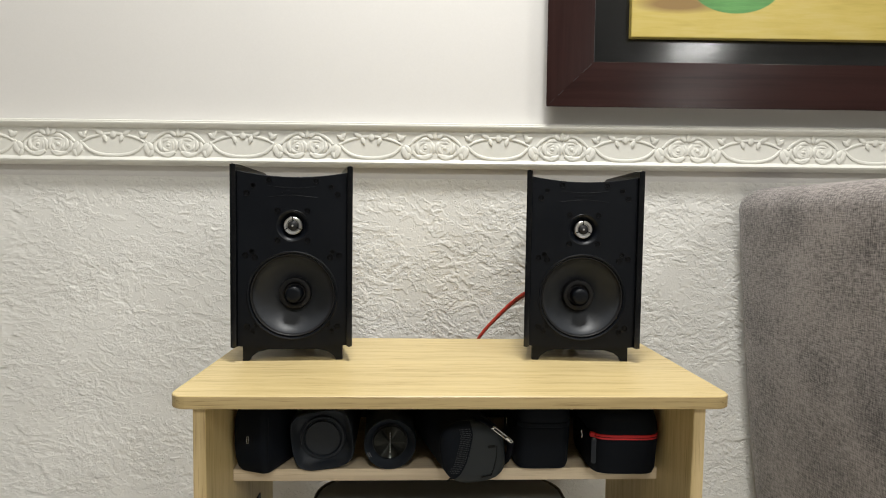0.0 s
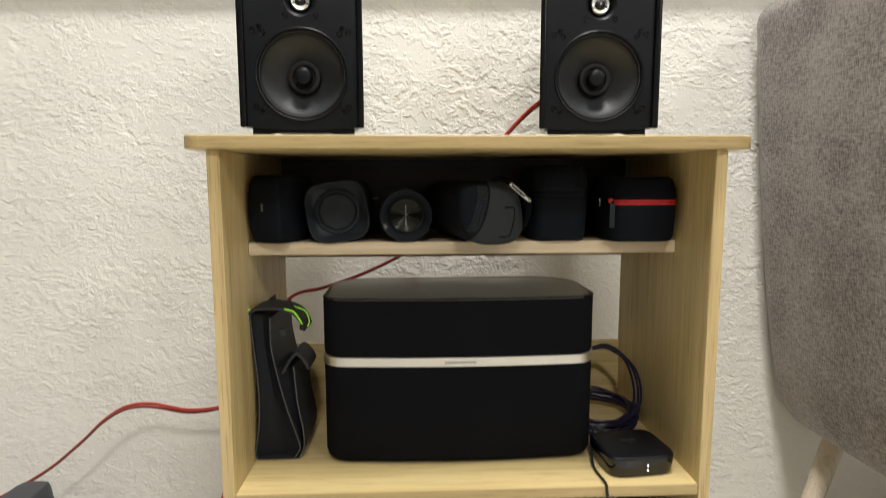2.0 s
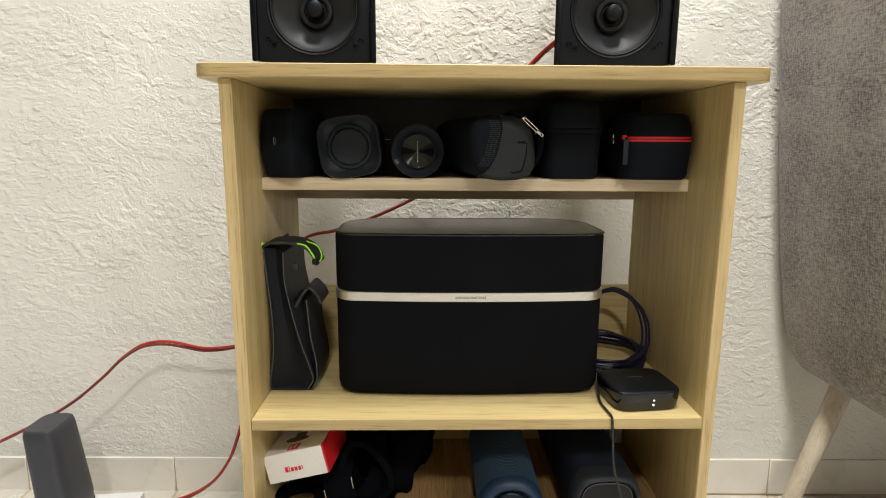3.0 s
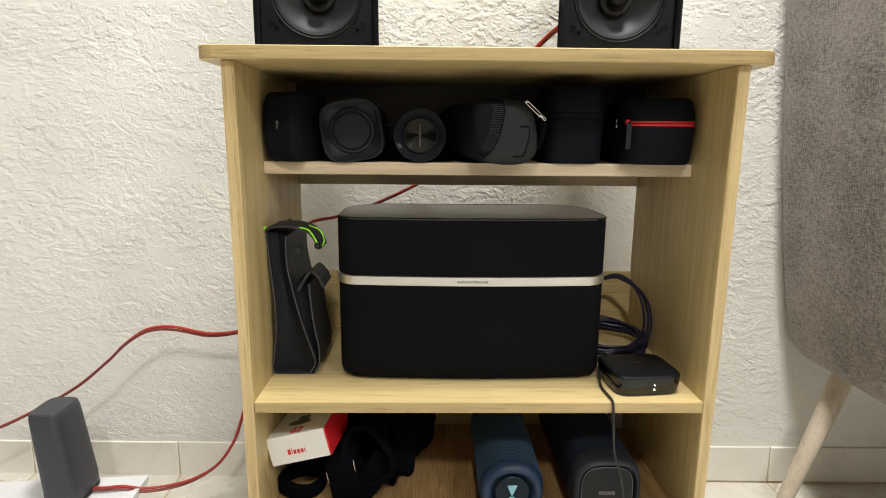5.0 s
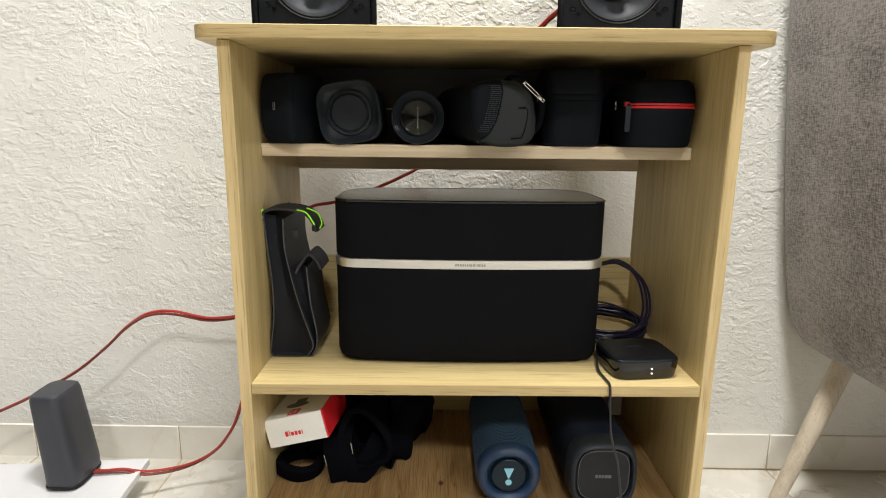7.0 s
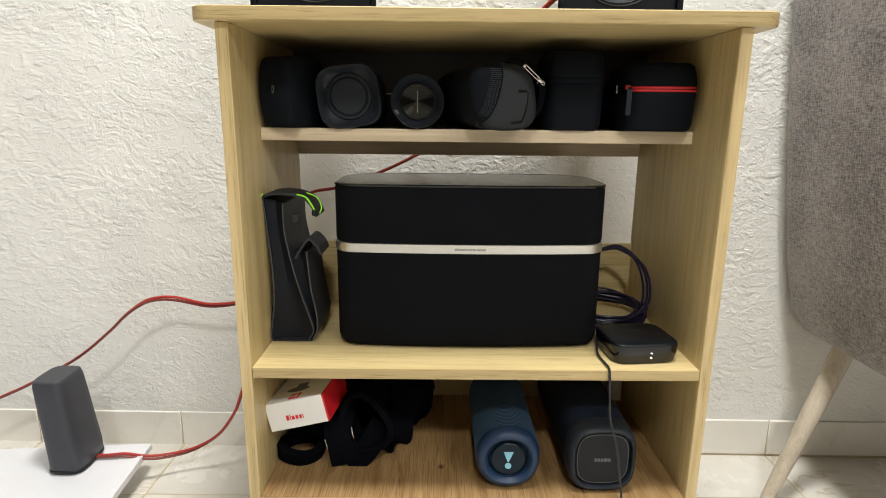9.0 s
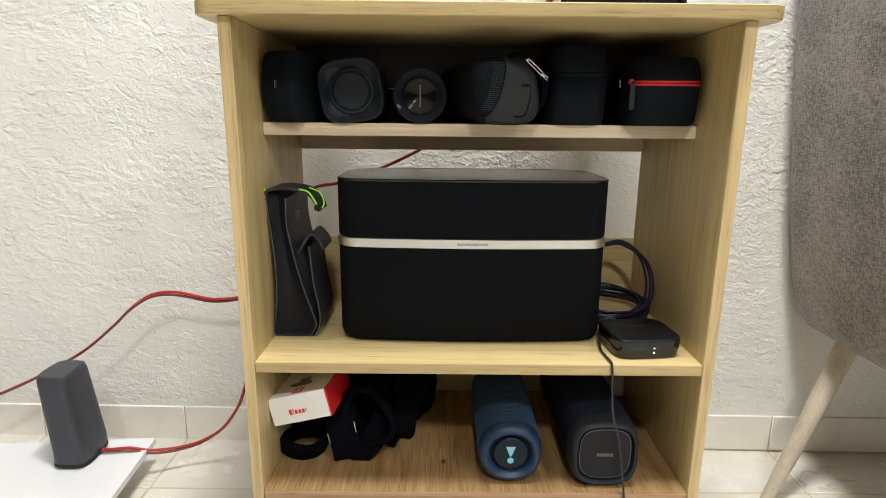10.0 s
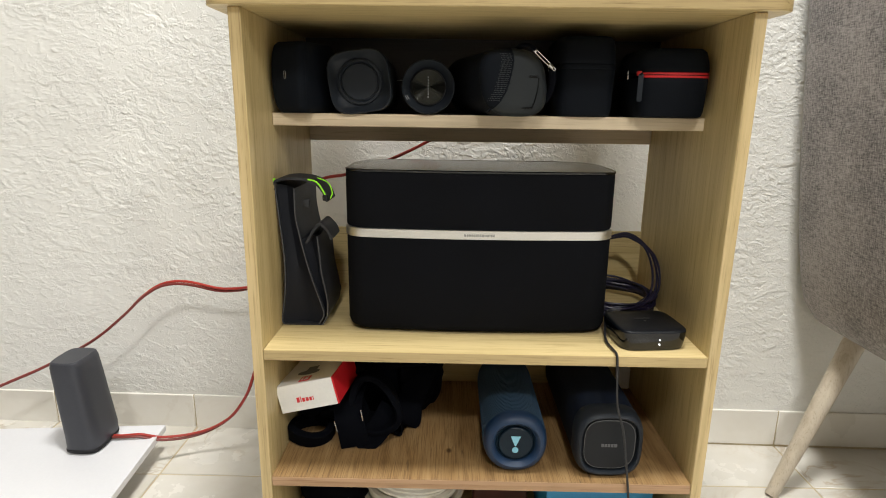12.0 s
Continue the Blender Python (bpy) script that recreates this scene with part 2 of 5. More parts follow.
far_paint = surface("beige_far_wall_paint", (0.17, 0.16, 0.145), (0.21, 0.20, 0.18), (0.6, 0.75), 2.0, 100.0, 0.1)
ceiling_white = surface("ceiling_paint", (0.77, 0.765, 0.745), (0.82, 0.815, 0.795), (0.7, 0.85), 2.0, 80.0, 0.1)


def veined(name, low, high, vein, rough, shift, most):
    """Glazed stone-look tile: clouds, thin brown veins and grime."""
    m, t, b = blank(name)
    mp = coords(t, (1, 1, 1), shift)
    n1 = node(t, "ShaderNodeTexNoise", Scale=7.0, Detail=5.0, Roughness=0.6)
    n2 = node(t, "ShaderNodeTexNoise", Scale=5.0, Detail=6.0, Roughness=0.62, Distortion=1.2)
    n3 = node(t, "ShaderNodeTexNoise", Scale=3.2, Detail=3.0, Roughness=0.5)
    for n in (n1, n2, n3):
        t.links.new(mp.outputs[0], n.inputs["Vector"])
    base = ramp(t, n1.outputs["Fac"], ((0.32, low), (0.68, high)))
    line = ramp(t, n2.outputs["Fac"], ((0.470, grey(0)), (0.497, grey(1)), (0.503, grey(1)), (0.530, grey(0))))
    where = ramp(t, n3.outputs["Fac"], ((0.45, grey(0)), (0.62, grey(most))))
    amount = mix_colour(t, 1.0, line.outputs[0], where.outputs[0], "MULTIPLY")
    t.links.new(mix_colour(t, amount, base.outputs[0], vein), b.inputs["Base Color"])
    r = ramp(t, n1.outputs["Fac"], ((0.3, grey(rough[0])), (0.7, grey(rough[1]))))
    t.links.new(r.outputs[0], b.inputs["Roughness"])
    return m


tile_mat = veined("cream_floor_tile", (0.59, 0.555, 0.485), (0.70, 0.675, 0.62), (0.44, 0.34, 0.22), (0.16, 0.32), 30.0, 0.6)
skirting_mat = veined("beige_skirting_tile", (0.75, 0.715, 0.645), (0.83, 0.805, 0.75), (0.66, 0.60, 0.50), (0.25, 0.4), 30.0, 0.25)
grout = surface("yellowed_grout", (0.42, 0.34, 0.20), (0.55, 0.47, 0.32), (0.8, 0.95), 20.0, 300.0, 0.3)
cabinet_black = surface("satin_black_plastic", (0.0017, 0.0026, 0.0046), (0.0029, 0.0042, 0.0070), (0.34, 0.44), 10.0, 700.0, 0.10, 0.0002, specular=0.22)
gloss_black = surface("gloss_black_plastic", (0.0025, 0.003, 0.004), (0.004, 0.0046, 0.006), (0.07, 0.13), 6.0, 300.0, 0.02, 0.0002, specular=0.5)
screw_black = surface("blackened_screw", (0.0008, 0.0008, 0.001), (0.0015, 0.0015, 0.002), (0.28, 0.36), 6.0, 300.0, 0.02, 0.0002, specular=0.2)
cone_mat = surface("dark_grey_cone", (0.024, 0.026, 0.030), (0.033, 0.036, 0.041), (0.40, 0.48), 20.0, 500.0, 0.05, 0.0002, specular=0.4)
rubber = surface("black_rubber", (0.008, 0.008, 0.009), (0.014, 0.014, 0.0155), (0.45, 0.6), 20.0, 500.0, 0.1, 0.0002, specular=0.25)
charcoal_rubber = surface("charcoal_rubber", (0.0105, 0.0136, 0.0188), (0.0160, 0.0200, 0.0265), (0.42, 0.55), 14.0, 500.0, 0.12, 0.0002, specular=0.25)
speaker_cloth = surface("black_speaker_cloth", (0.0026, 0.0029, 0.0040), (0.0058, 0.0063, 0.0084), (0.8, 0.95), 14.0, 1400.0, 0.5, 0.0006, specular=0.1)
case_cloth = surface("black_moulded_case", (0.0030, 0.0042, 0.0068), (0.0058, 0.0076, 0.0112), (0.6, 0.75), 14.0, 900.0, 0.4, 0.0005, specular=0.09)
grey_silicone = surface("grey_green_silicone", (0.013, 0.016, 0.018), (0.018, 0.0215, 0.024), (0.5, 0.62), 14.0, 500.0, 0.1, 0.0002, specular=0.25)
strap_cloth = surface("black_webbing", (0.0014, 0.0017, 0.0030), (0.0034, 0.0040, 0.0064), (0.8, 0.95), 16.0, 900.0, 0.6, 0.0006, specular=0.05)
felt = surface("grey_imitation_leather", (0.0095, 0.0104, 0.013), (0.0185, 0.0195, 0.023), (0.5, 0.66), 20.0, 420.0, 0.4, 0.0006)
gusset_mat = surface("dark_blue_grey_lining", (0.005, 0.006, 0.0095), (0.0095, 0.011, 0.016), (0.55, 0.7), 16.0, 400.0, 0.3, 0.0006, specular=0.25)
piping = plain("grey_piping", (0.075, 0.075, 0.08), 0.6)
neon = plain("neon_green_cord", (0.32, 0.85, 0.03), 0.5)
silver = surface("brushed_silver", (0.74, 0.73, 0.70), (0.84, 0.83, 0.80), (0.36, 0.46), 4.0, 400.0, 0.05, 0.0001, metal=1.0)
chrome = plain("polished_steel", (0.52, 0.52, 0.52), 0.22, 1.0)
tweeter_silver = plain("aluminium_dome", (0.66, 0.66, 0.65), 0.34, 1.0)
grey_lid = surface("grey_speaker_lid", (0.105, 0.110, 0.098), (0.125, 0.130, 0.117), (0.15, 0.20), 10.0, 400.0, 0.03, 0.0002)
red_zip = surface("red_zip_tape", (0.50, 0.010, 0.014), (0.62, 0.016, 0.020), (0.5, 0.65), 20.0, 900.0, 0.3)
red_wire = surface("red_cable_sleeve", (0.33, 0.026, 0.020), (0.43, 0.040, 0.028), (0.3, 0.42), 12.0, 300.0, 0.05)
dark_wire = surface("dark_brown_cable_sleeve", (0.15, 0.024, 0.019), (0.20, 0.034, 0.027), (0.3, 0.42), 12.0, 300.0, 0.05)
violet_wire = surface("dark_violet_cable", (0.0055, 0.0045, 0.021), (0.011, 0.0085, 0.034), (0.35, 0.5), 30.0, 400.0, 0.1)
black_wire = surface("black_cable", (0.010, 0.010, 0.012), (0.016, 0.016, 0.018), (0.4, 0.5), 30.0, 400.0, 0.1)
white_wire = surface("white_cable", (0.60, 0.58, 0.52), (0.70, 0.68, 0.62), (0.4, 0.5), 30.0, 400.0, 0.1)
blue_cloth = surface("blue_speaker_mesh", (0.0033, 0.0187, 0.0420), (0.0088, 0.0374, 0.0740), (0.6, 0.8), 14.0, 520.0, 0.8, 0.0009)
blue_rubber = surface("blue_rubber", (0.0044, 0.0205, 0.0560), (0.0066, 0.0271, 0.0700), (0.42, 0.55), 14.0, 400.0, 0.1, 0.0002)
navy_disc = surface("dark_navy_disc", (0.003, 0.010, 0.018), (0.006, 0.015, 0.025), (0.3, 0.4), 14.0, 400.0, 0.05, 0.0002, specular=0.2)
ice_blue = plain("pale_blue_print", (0.22, 0.50, 0.62), 0.35)
plate_grey = surface("satin_charcoal_plate", (0.0055, 0.0065, 0.0088), (0.0085, 0.0098, 0.0125), (0.4, 0.5), 10.0, 500.0, 0.08, 0.0002, specular=0.25)
navy_cloth = surface("dark_navy_mesh", (0.0070, 0.0110, 0.0220), (0.0126, 0.0187, 0.0340), (0.6, 0.8), 14.0, 900.0, 0.5, 0.0006, specular=0.15)
print_grey = plain("grey_print", (0.28, 0.28, 0.29), 0.5)
hole_grey = plain("grey_grille_point", (0.021, 0.024, 0.027), 0.5)
band_print = plain("faint_grey_print", (0.30, 0.30, 0.29), 0.5)
faint_print = plain("dark_faint_print", (0.045, 0.045, 0.048), 0.5)
print_mid = plain("mid_grey_print", (0.1020, 0.1020, 0.1050), 0.5)
print_dark = plain("dark_grey_print", (0.12, 0.12, 0.12), 0.5)
card_white = surface("white_printed_card", (0.70, 0.69, 0.66), (0.78, 0.77, 0.74), (0.4, 0.5), 8.0, 300.0, 0.05)
card_red = surface("red_printed_card", (0.55, 0.012, 0.02), (0.62, 0.016, 0.026), (0.4, 0.5), 8.0, 300.0, 0.05)
card_blue = surface("sky_blue_card", (0.02, 0.26, 0.55), (0.03, 0.32, 0.62), (0.4, 0.5), 8.0, 300.0, 0.05)
frame_wood = wood("dark_mahogany", (0.030, 0.0125, 0.0110), (0.020, 0.0080, 0.0072), (0.7, 0.6, 0.6), 0, (0.18, 0.26), 0.3, specular=0.16)
frame_wood_z = wood("dark_mahogany_upright", (0.030, 0.0125, 0.0110), (0.020, 0.0080, 0.0072), (0.7, 0.6, 0.6), 2, (0.18, 0.26), 0.3, specular=0.16)
slip_black = surface("gloss_black_slip", (0.007, 0.0075, 0.008), (0.011, 0.0115, 0.012), (0.11, 0.16), 10.0, 80.0, 0.10, 0.0005)


def plaster_material():
    """White plaster with crisp, torn scraps of skin left by the trowel, flat patches between them and a fine grain."""
    m, t, b = blank("rough_white_plaster")
    c = t.nodes.new("ShaderNodeTexCoord")

    def noise(scale, turn, detail, roughness, distortion, place=(0, 0, 0)):
        mp = t.nodes.new("ShaderNodeMapping")
        mp.vector_type = "TEXTURE"
        mp.inputs["Rotation"].default_value = (0, radians(turn), 0)
        mp.inputs["Scale"].default_value = [1 / k for k in scale]
        mp.inputs["Location"].default_value = place
        t.links.new(c.outputs["Object"], mp.inputs["Vector"])
        n = node(t, "ShaderNodeTexNoise", Scale=1.0, Detail=detail, Roughness=roughness, Distortion=distortion)
        t.links.new(mp.outputs[0], n.inputs["Vector"])
        return n.outputs["Fac"]

    def sums(op, x, y):
        n = t.nodes.new("ShaderNodeMath")
        n.operation = op
        for sock, value in zip(n.inputs, (x, y)):
            if isinstance(value, bpy.types.NodeSocket):
                t.links.new(value, sock)
            else:
                sock.default_value = value
        return n.outputs[0]

    cover = noise((8, 8, 11), 20, 2.0, 0.5, 0.0)
    push = sums("MULTIPLY", sums("SUBTRACT", cover, 0.5), 0.75)
    height = None
    for scale, turn, level, depth, place in (((52, 52, 84), 15, 0.53, 0.40, (3, 0, 1)), ((84, 84, 124), 24, 0.56, 0.35, (7, 0, 2))):
        field = sums("ADD", noise(scale, turn, 4.0, 0.62, 0.5, place), push)
        skin = ramp(t, field, ((level - 0.022, grey(0)), (level + 0.022, grey(1)))).outputs[0]
        skin = sums("MULTIPLY", skin, depth)
        height = skin if height is None else sums("ADD", height, skin)
    fine = noise((330, 330, 330), 0, 3.0, 0.6, 0.0)
    height = sums("ADD", height, sums("MULTIPLY", fine, 0.22))
    bp = node(t, "ShaderNodeBump", Strength=1.0, Distance=0.0011)
    t.links.new(height, bp.inputs["Height"])
    t.links.new(bp.outputs[0], b.inputs["Normal"])
    tone = mix_colour(t, 0.4, noise((3, 3, 3), 0, 4.0, 0.55, 0.0), fine)
    t.links.new(ramp(t, tone, ((0.3, (0.735, 0.725, 0.685)), (0.7, (0.80, 0.79, 0.75)))).outputs[0], b.inputs["Base Color"])
    t.links.new(ramp(t, tone, ((0.3, grey(0.55)), (0.7, grey(0.75)))).outputs[0], b.inputs["Roughness"])
    return m


plaster = plaster_material()


def canvas_material():
    """Still life in oil: ochre table, the soft brown cast of a green fruit, brushed grain."""
    m, t, b = blank("oil_on_canvas")
    c = t.nodes.new("ShaderNodeTexCoord")

    def spot(x, z, rx, rz, inner, outer):
        mp = t.nodes.new("ShaderNodeMapping")
        mp.inputs["Location"].default_value = (-x / rx, 0, -z / rz)
        mp.inputs["Scale"].default_value = (1 / rx, 0, 1 / rz)
        t.links.new(c.outputs["Object"], mp.inputs["Vector"])
        d = t.nodes.new("ShaderNodeVectorMath")
        d.operation = "LENGTH"
        t.links.new(mp.outputs[0], d.inputs[0])
        return ramp(t, d.outputs["Value"], ((inner, grey(1)), (outer, grey(0)))).outputs[0]

    brush = t.nodes.new("ShaderNodeMapping")
    brush.inputs["Scale"].default_value = (14, 14, 120)
    t.links.new(c.outputs["Object"], brush.inputs["Vector"])
    stroke = node(t, "ShaderNodeTexNoise", Scale=1.0, Detail=5.0, Roughness=0.6, Distortion=0.4)
    cloud = node(t, "ShaderNodeTexNoise", Scale=9.0, Detail=3.0)
    t.links.new(brush.outputs[0], stroke.inputs["Vector"])
    t.links.new(c.outputs["Object"], cloud.inputs["Vector"])
    both = mix_colour(t, 0.45, stroke.outputs["Fac"], cloud.outputs["Fac"])
    base = ramp(t, both, ((0.34, (0.46, 0.35, 0.075)), (0.5, (0.53, 0.41, 0.10)), (0.68, (0.57, 0.455, 0.15)))).outputs[0]
    shade = mix_colour(t, spot(0.232, 0.1835, 0.090, 0.018, 0.45, 1.0), base, (0.25, 0.15, 0.045))
    skin = ramp(t, both, ((0.36, (0.05, 0.18, 0.04)), (0.64, (0.12, 0.33, 0.09)))).outputs[0]
    body = mix_colour(t, spot(0.338, 0.2160, 0.085, 0.050, 0.93, 0.97), shade, skin)
    t.links.new(mix_colour(t, spot(0.345, 0.236, 0.055, 0.026, 0.2, 1.0), body, (0.30, 0.48, 0.20)), b.inputs["Base Color"])
    b.inputs["Roughness"].default_value = 0.42
    bp = node(t, "ShaderNodeBump", Strength=0.3, Distance=0.0006)
    t.links.new(both, bp.inputs["Height"])
    t.links.new(bp.outputs[0], b.inputs["Normal"])
    return m


oil_canvas = canvas_material()
board_white = surface("white_board", (0.66, 0.66, 0.685), (0.71, 0.71, 0.73), (0.3, 0.4), 5.0, 200.0, 0.03)
steel_grey = surface("dark_slate_plastic", (0.028, 0.030, 0.038), (0.040, 0.042, 0.052), (0.4, 0.5), 8.0, 300.0, 0.08)
leg_wood = wood("pale_ash", (0.55, 0.48, 0.38), (0.45, 0.38, 0.29), (0.6, 0.55, 0.48), 2)
led_white = plain("white_led", (0.9, 0.95, 1.0), 0.4, 0.0, 2.5)


def tweed_material():
    m, t, b = blank("grey_brown_woven_cloth")
    mp = coords(t, (1, 1, 1))
    warp = node(t, "ShaderNodeTexNoise", Scale=9.0, Detail=2.0)
    t.links.new(mp.outputs[0], warp.inputs["Vector"])
    a = t.nodes.new("ShaderNodeMapping")
    a.inputs["Scale"].default_value = (430, 430, 110)
    c = t.nodes.new("ShaderNodeMapping")
    c.inputs["Scale"].default_value = (90, 90, 520)
    n1 = node(t, "ShaderNodeTexNoise", Scale=1.0, Detail=2.0)
    n2 = node(t, "ShaderNodeTexNoise", Scale=1.0, Detail=2.0)
    for q, n in ((a, n1), (c, n2)):
        t.links.new(mp.outputs[0], q.inputs["Vector"])
        t.links.new(q.outputs[0], n.inputs["Vector"])
    weave = mix_colour(t, 0.5, n1.outputs["Fac"], n2.outputs["Fac"])
    both = mix_colour(t, 0.25, weave, warp.outputs["Fac"])
    col = ramp(t, both, ((0.38, (0.070, 0.061, 0.058)), (0.60, (0.340, 0.305, 0.290))))
    t.links.new(col.outputs[0], b.inputs["Base Color"])
    b.inputs["Roughness"].default_value = 0.9
    b.inputs["Sheen Weight"].default_value = 0.25
    bp = node(t, "ShaderNodeBump", Strength=0.6, Distance=0.0012)
    t.links.new(weave, bp.inputs["Height"])
    t.links.new(bp.outputs[0], b.inputs["Normal"])
    return m


tweed = tweed_material()


def spun_material():
    """Dark metal of a disc turned on a lathe."""
    m, t, b = blank("spun_dark_metal")
    b.inputs["Base Color"].default_value = (0.026, 0.027, 0.025, 1)
    b.inputs["Metallic"].default_value = 1.0
    b.inputs["Roughness"].default_value = 0.13
    return m


spun_metal = spun_material()

# ---- the room ----


def structure(name, bm, material, label, smooth=38):
    return tagged(new(name, finish(name, bm, material, smooth)), label, "", "", "structure")


# the wall behind the shelf unit stands slightly askew to it
WALL = Matrix.Translation((0, WALL_Y, 0)) @ pose(0, 0, 0, 0, -0.285, -1.46) @ Matrix.Translation((0, -WALL_Y, 0))
wall_north = structure("wall_north", slab(ROOM_X0, ROOM_X1, WALL_Y, WALL_Y + 0.12, FLOOR - 0.1, ROOM_Z, 0), paint, "smooth cream painted upper wall behind the shelf unit")
wall_north.matrix_basis = WALL
structure("wall_west", slab(ROOM_X0 - 0.12, ROOM_X0, ROOM_Y0, WALL_Y + 0.18, FLOOR - 0.1, ROOM_Z, 0), far_paint, "plain beige painted side wall")
structure("wall_east", slab(ROOM_X1, ROOM_X1 + 0.12, ROOM_Y0, WALL_Y + 0.18, FLOOR - 0.1, ROOM_Z, 0), far_paint, "plain beige painted side wall")
structure("wall_south", slab(ROOM_X0 - 0.12, ROOM_X1 + 0.12, ROOM_Y0 - 0.12, ROOM_Y0, FLOOR - 0.1, ROOM_Z, 0), far_paint, "plain beige painted wall across the room")
structure("ceiling", slab(ROOM_X0 - 0.12, ROOM_X1 + 0.12, ROOM_Y0 - 0.12, WALL_Y + 0.12, ROOM_Z, ROOM_Z + 0.1, 0), ceiling_white, "plain white painted ceiling")


class Noise2:
    """Smooth noise on a plane."""

    def __init__(self, seed):
        g = np.random.RandomState(seed)
        self.perm = g.permutation(256)
        a = g.rand(256) * 2 * np.pi
        self.gx, self.gy = np.cos(a), np.sin(a)

    def at(self, x, y):
        xi, yi = np.floor(x).astype(int), np.floor(y).astype(int)
        xf, yf = x - xi, y - yi
        u, v = xf ** 3 * (xf * (xf * 6 - 15) + 10), yf ** 3 * (yf * (yf * 6 - 15) + 10)

        def corner(i, j):
            k = self.perm[(self.perm[(xi + i) % 256] + yi + j) % 256]
            return self.gx[k] * (xf - i) + self.gy[k] * (yf - j)

        top = corner(0, 0) * (1 - u) + corner(1, 0) * u
        low = corner(0, 1) * (1 - u) + corner(1, 1) * u
        return (top * (1 - v) + low * v) * 1.5


def plaster_relief(x, z):
    """Trowelled plaster: flat skins torn into small ragged scraps, with a few dragged lines, in metres."""
    a, b, c, d, e, f = (Noise2(k) for k in (11, 12, 13, 14, 15, 16))
    # strokes fall a little towards the right
    u, v = 0.956 * x - 0.292 * z, 0.956 * z + 0.292 * x
    u = u + 0.010 * a.at(x * 17, z * 17) + 0.0022 * a.at(x * 120 + 9, z * 120)
    v = v + 0.014 * b.at(x * 17 + 5, z * 17) + 0.0022 * b.at(x * 120, z * 120 + 3)
    busy = np.exp(-((x + 0.02) / 0.24) ** 2 - ((z - 0.97) / 0.17) ** 2)
    cover = e.at(x * 9 + 2, z * 9) + 0.6 * e.at(x * 24, z * 24 + 5)
    calm = np.clip((z - 0.36) / 0.30, 0, 1)
    flat = np.exp(-((x + 0.46) / 0.22) ** 2 - ((z - 1.02) / 0.15) ** 2)
    rag = 0.17 * c.at(x * 250, z * 250)

    def scraps(n, fu, fv, level, shift):
        """Flat skins with a sharp edge that curls up a little."""
        field = n.at(u * fu + shift, v * fv) + 0.55 * n.at(u * fu * 2.4, v * fv * 2.2 + shift) + rag
        field = field - level + 0.55 * cover + 0.10 * busy - 0.32 * flat
        return np.clip(0.5 + field * 12, 0, 1), np.exp(-((field - 0.09) / 0.06) ** 2)

    large, lip = scraps(c, 27, 42, 0.02, 3.0)
    small, lip2 = scraps(f, 62, 84, 0.34, 8.0)
    pits, _ = scraps(d, 46, 66, 0.42, 5.0)
    drag = np.clip((0.06 - np.abs(d.at(u * 11 + 7, v * 54))) / 0.06, 0, 1) * np.clip(-0.1 + 2.6 * e.at(x * 11, z * 11 + 7), 0, 1)
    h = 0.00044 * large + 0.00014 * lip + 0.00046 * small + 0.00010 * lip2 - 0.00050 * pits + 0.0006 * drag
    shelter = np.clip((0.74 - z) / 0.05, 0, 1) * np.exp(-((np.abs(x) - 0.23) / 0.10) ** 4)
    h = h * (0.85 + 0.15 * calm + 0.42 * busy) * (1 - 0.5 * shelter)
    return h + (0.00003 + 0.00010 * (1 - large)) * f.at(x * 270, z * 270) + 0.0008 * f.at(x * 8, z * 8 + 2)


def plaster_sheet(x0, x1, z0, z1, step):
    xs = np.concatenate([np.arange(x0, -0.74, 0.003), np.arange(-0.74, 0.70, step), np.arange(0.70, x1 + 0.003, 0.003)])
    nx, nz = len(xs), int((z1 - z0) / step) + 1
    gx, gz = np.meshgrid(xs, np.linspace(z0, z1, nz))
    fade = np.clip((z1 - gz) / 0.006, 0, 1) * np.clip((gz - z0) / 0.01, 0.2, 1)
    h = plaster_relief(gx, gz) * fade
    verts = np.stack([gx.ravel(), (WALL_Y - 0.002 - h).ravel(), gz.ravel()], 1)
    i = np.arange(nx * nz).reshape(nz, nx)
    faces = np.stack([i[:-1, :-1].ravel(), i[:-1, 1:].ravel(), i[1:, 1:].ravel(), i[1:, :-1].ravel()], 1)
    mesh = bpy.data.meshes.new("plaster_skin")
    mesh.from_pydata(verts.tolist(), [], faces.tolist())
    mesh.materials.append(plaster)
    mesh.shade_smooth()
    return mesh


skin = new("plaster_skin", plaster_sheet(-1.14, 0.90, 0.128, 1.1500, 0.0011))
skin.parent = wall_north
tagged(skin, "rough trowelled white plaster on the lower wall")

# dado moulding: a plain profile along the wall, with cast scrolls, roses and leaves
MZ = 1.2086
dado = thing("dado_moulding", "cream plaster moulding with roses and vines in relief", "moulding", WALL, kind="structure")
profile = [(0.0, 1.1935), (-0.010, 1.1940), (-0.020, 1.1955), (-0.0255, 1.1985), (-0.0270, 1.2020), (-0.0250, 1.2060), (-0.0215, 1.2080), (-0.0205, 1.2100),
           (-0.0205, 1.2608), (-0.0185, 1.2633), (-0.0185, 1.2657), (-0.022, 1.2672), (-0.0270, 1.2706), (-0.0295, 1.2750), (-0.0295, 1.2772),
           (-0.0265, 1.2785), (-0.0265, 1.2812), (-0.023, 1.2828), (0.0, 1.2836)]
bm = bmesh.new()
loft(bm, [[(x, WALL_Y - 0.001 + a * 0.92, 1.1699 + (b - 1.1935) * 0.918) for a, b in profile] for x in (ROOM_X0 + 0.002, ROOM_X1 - 0.002)])
part("rail", bm, moulding_white, dado)
FIELD = WALL_Y - 0.0204


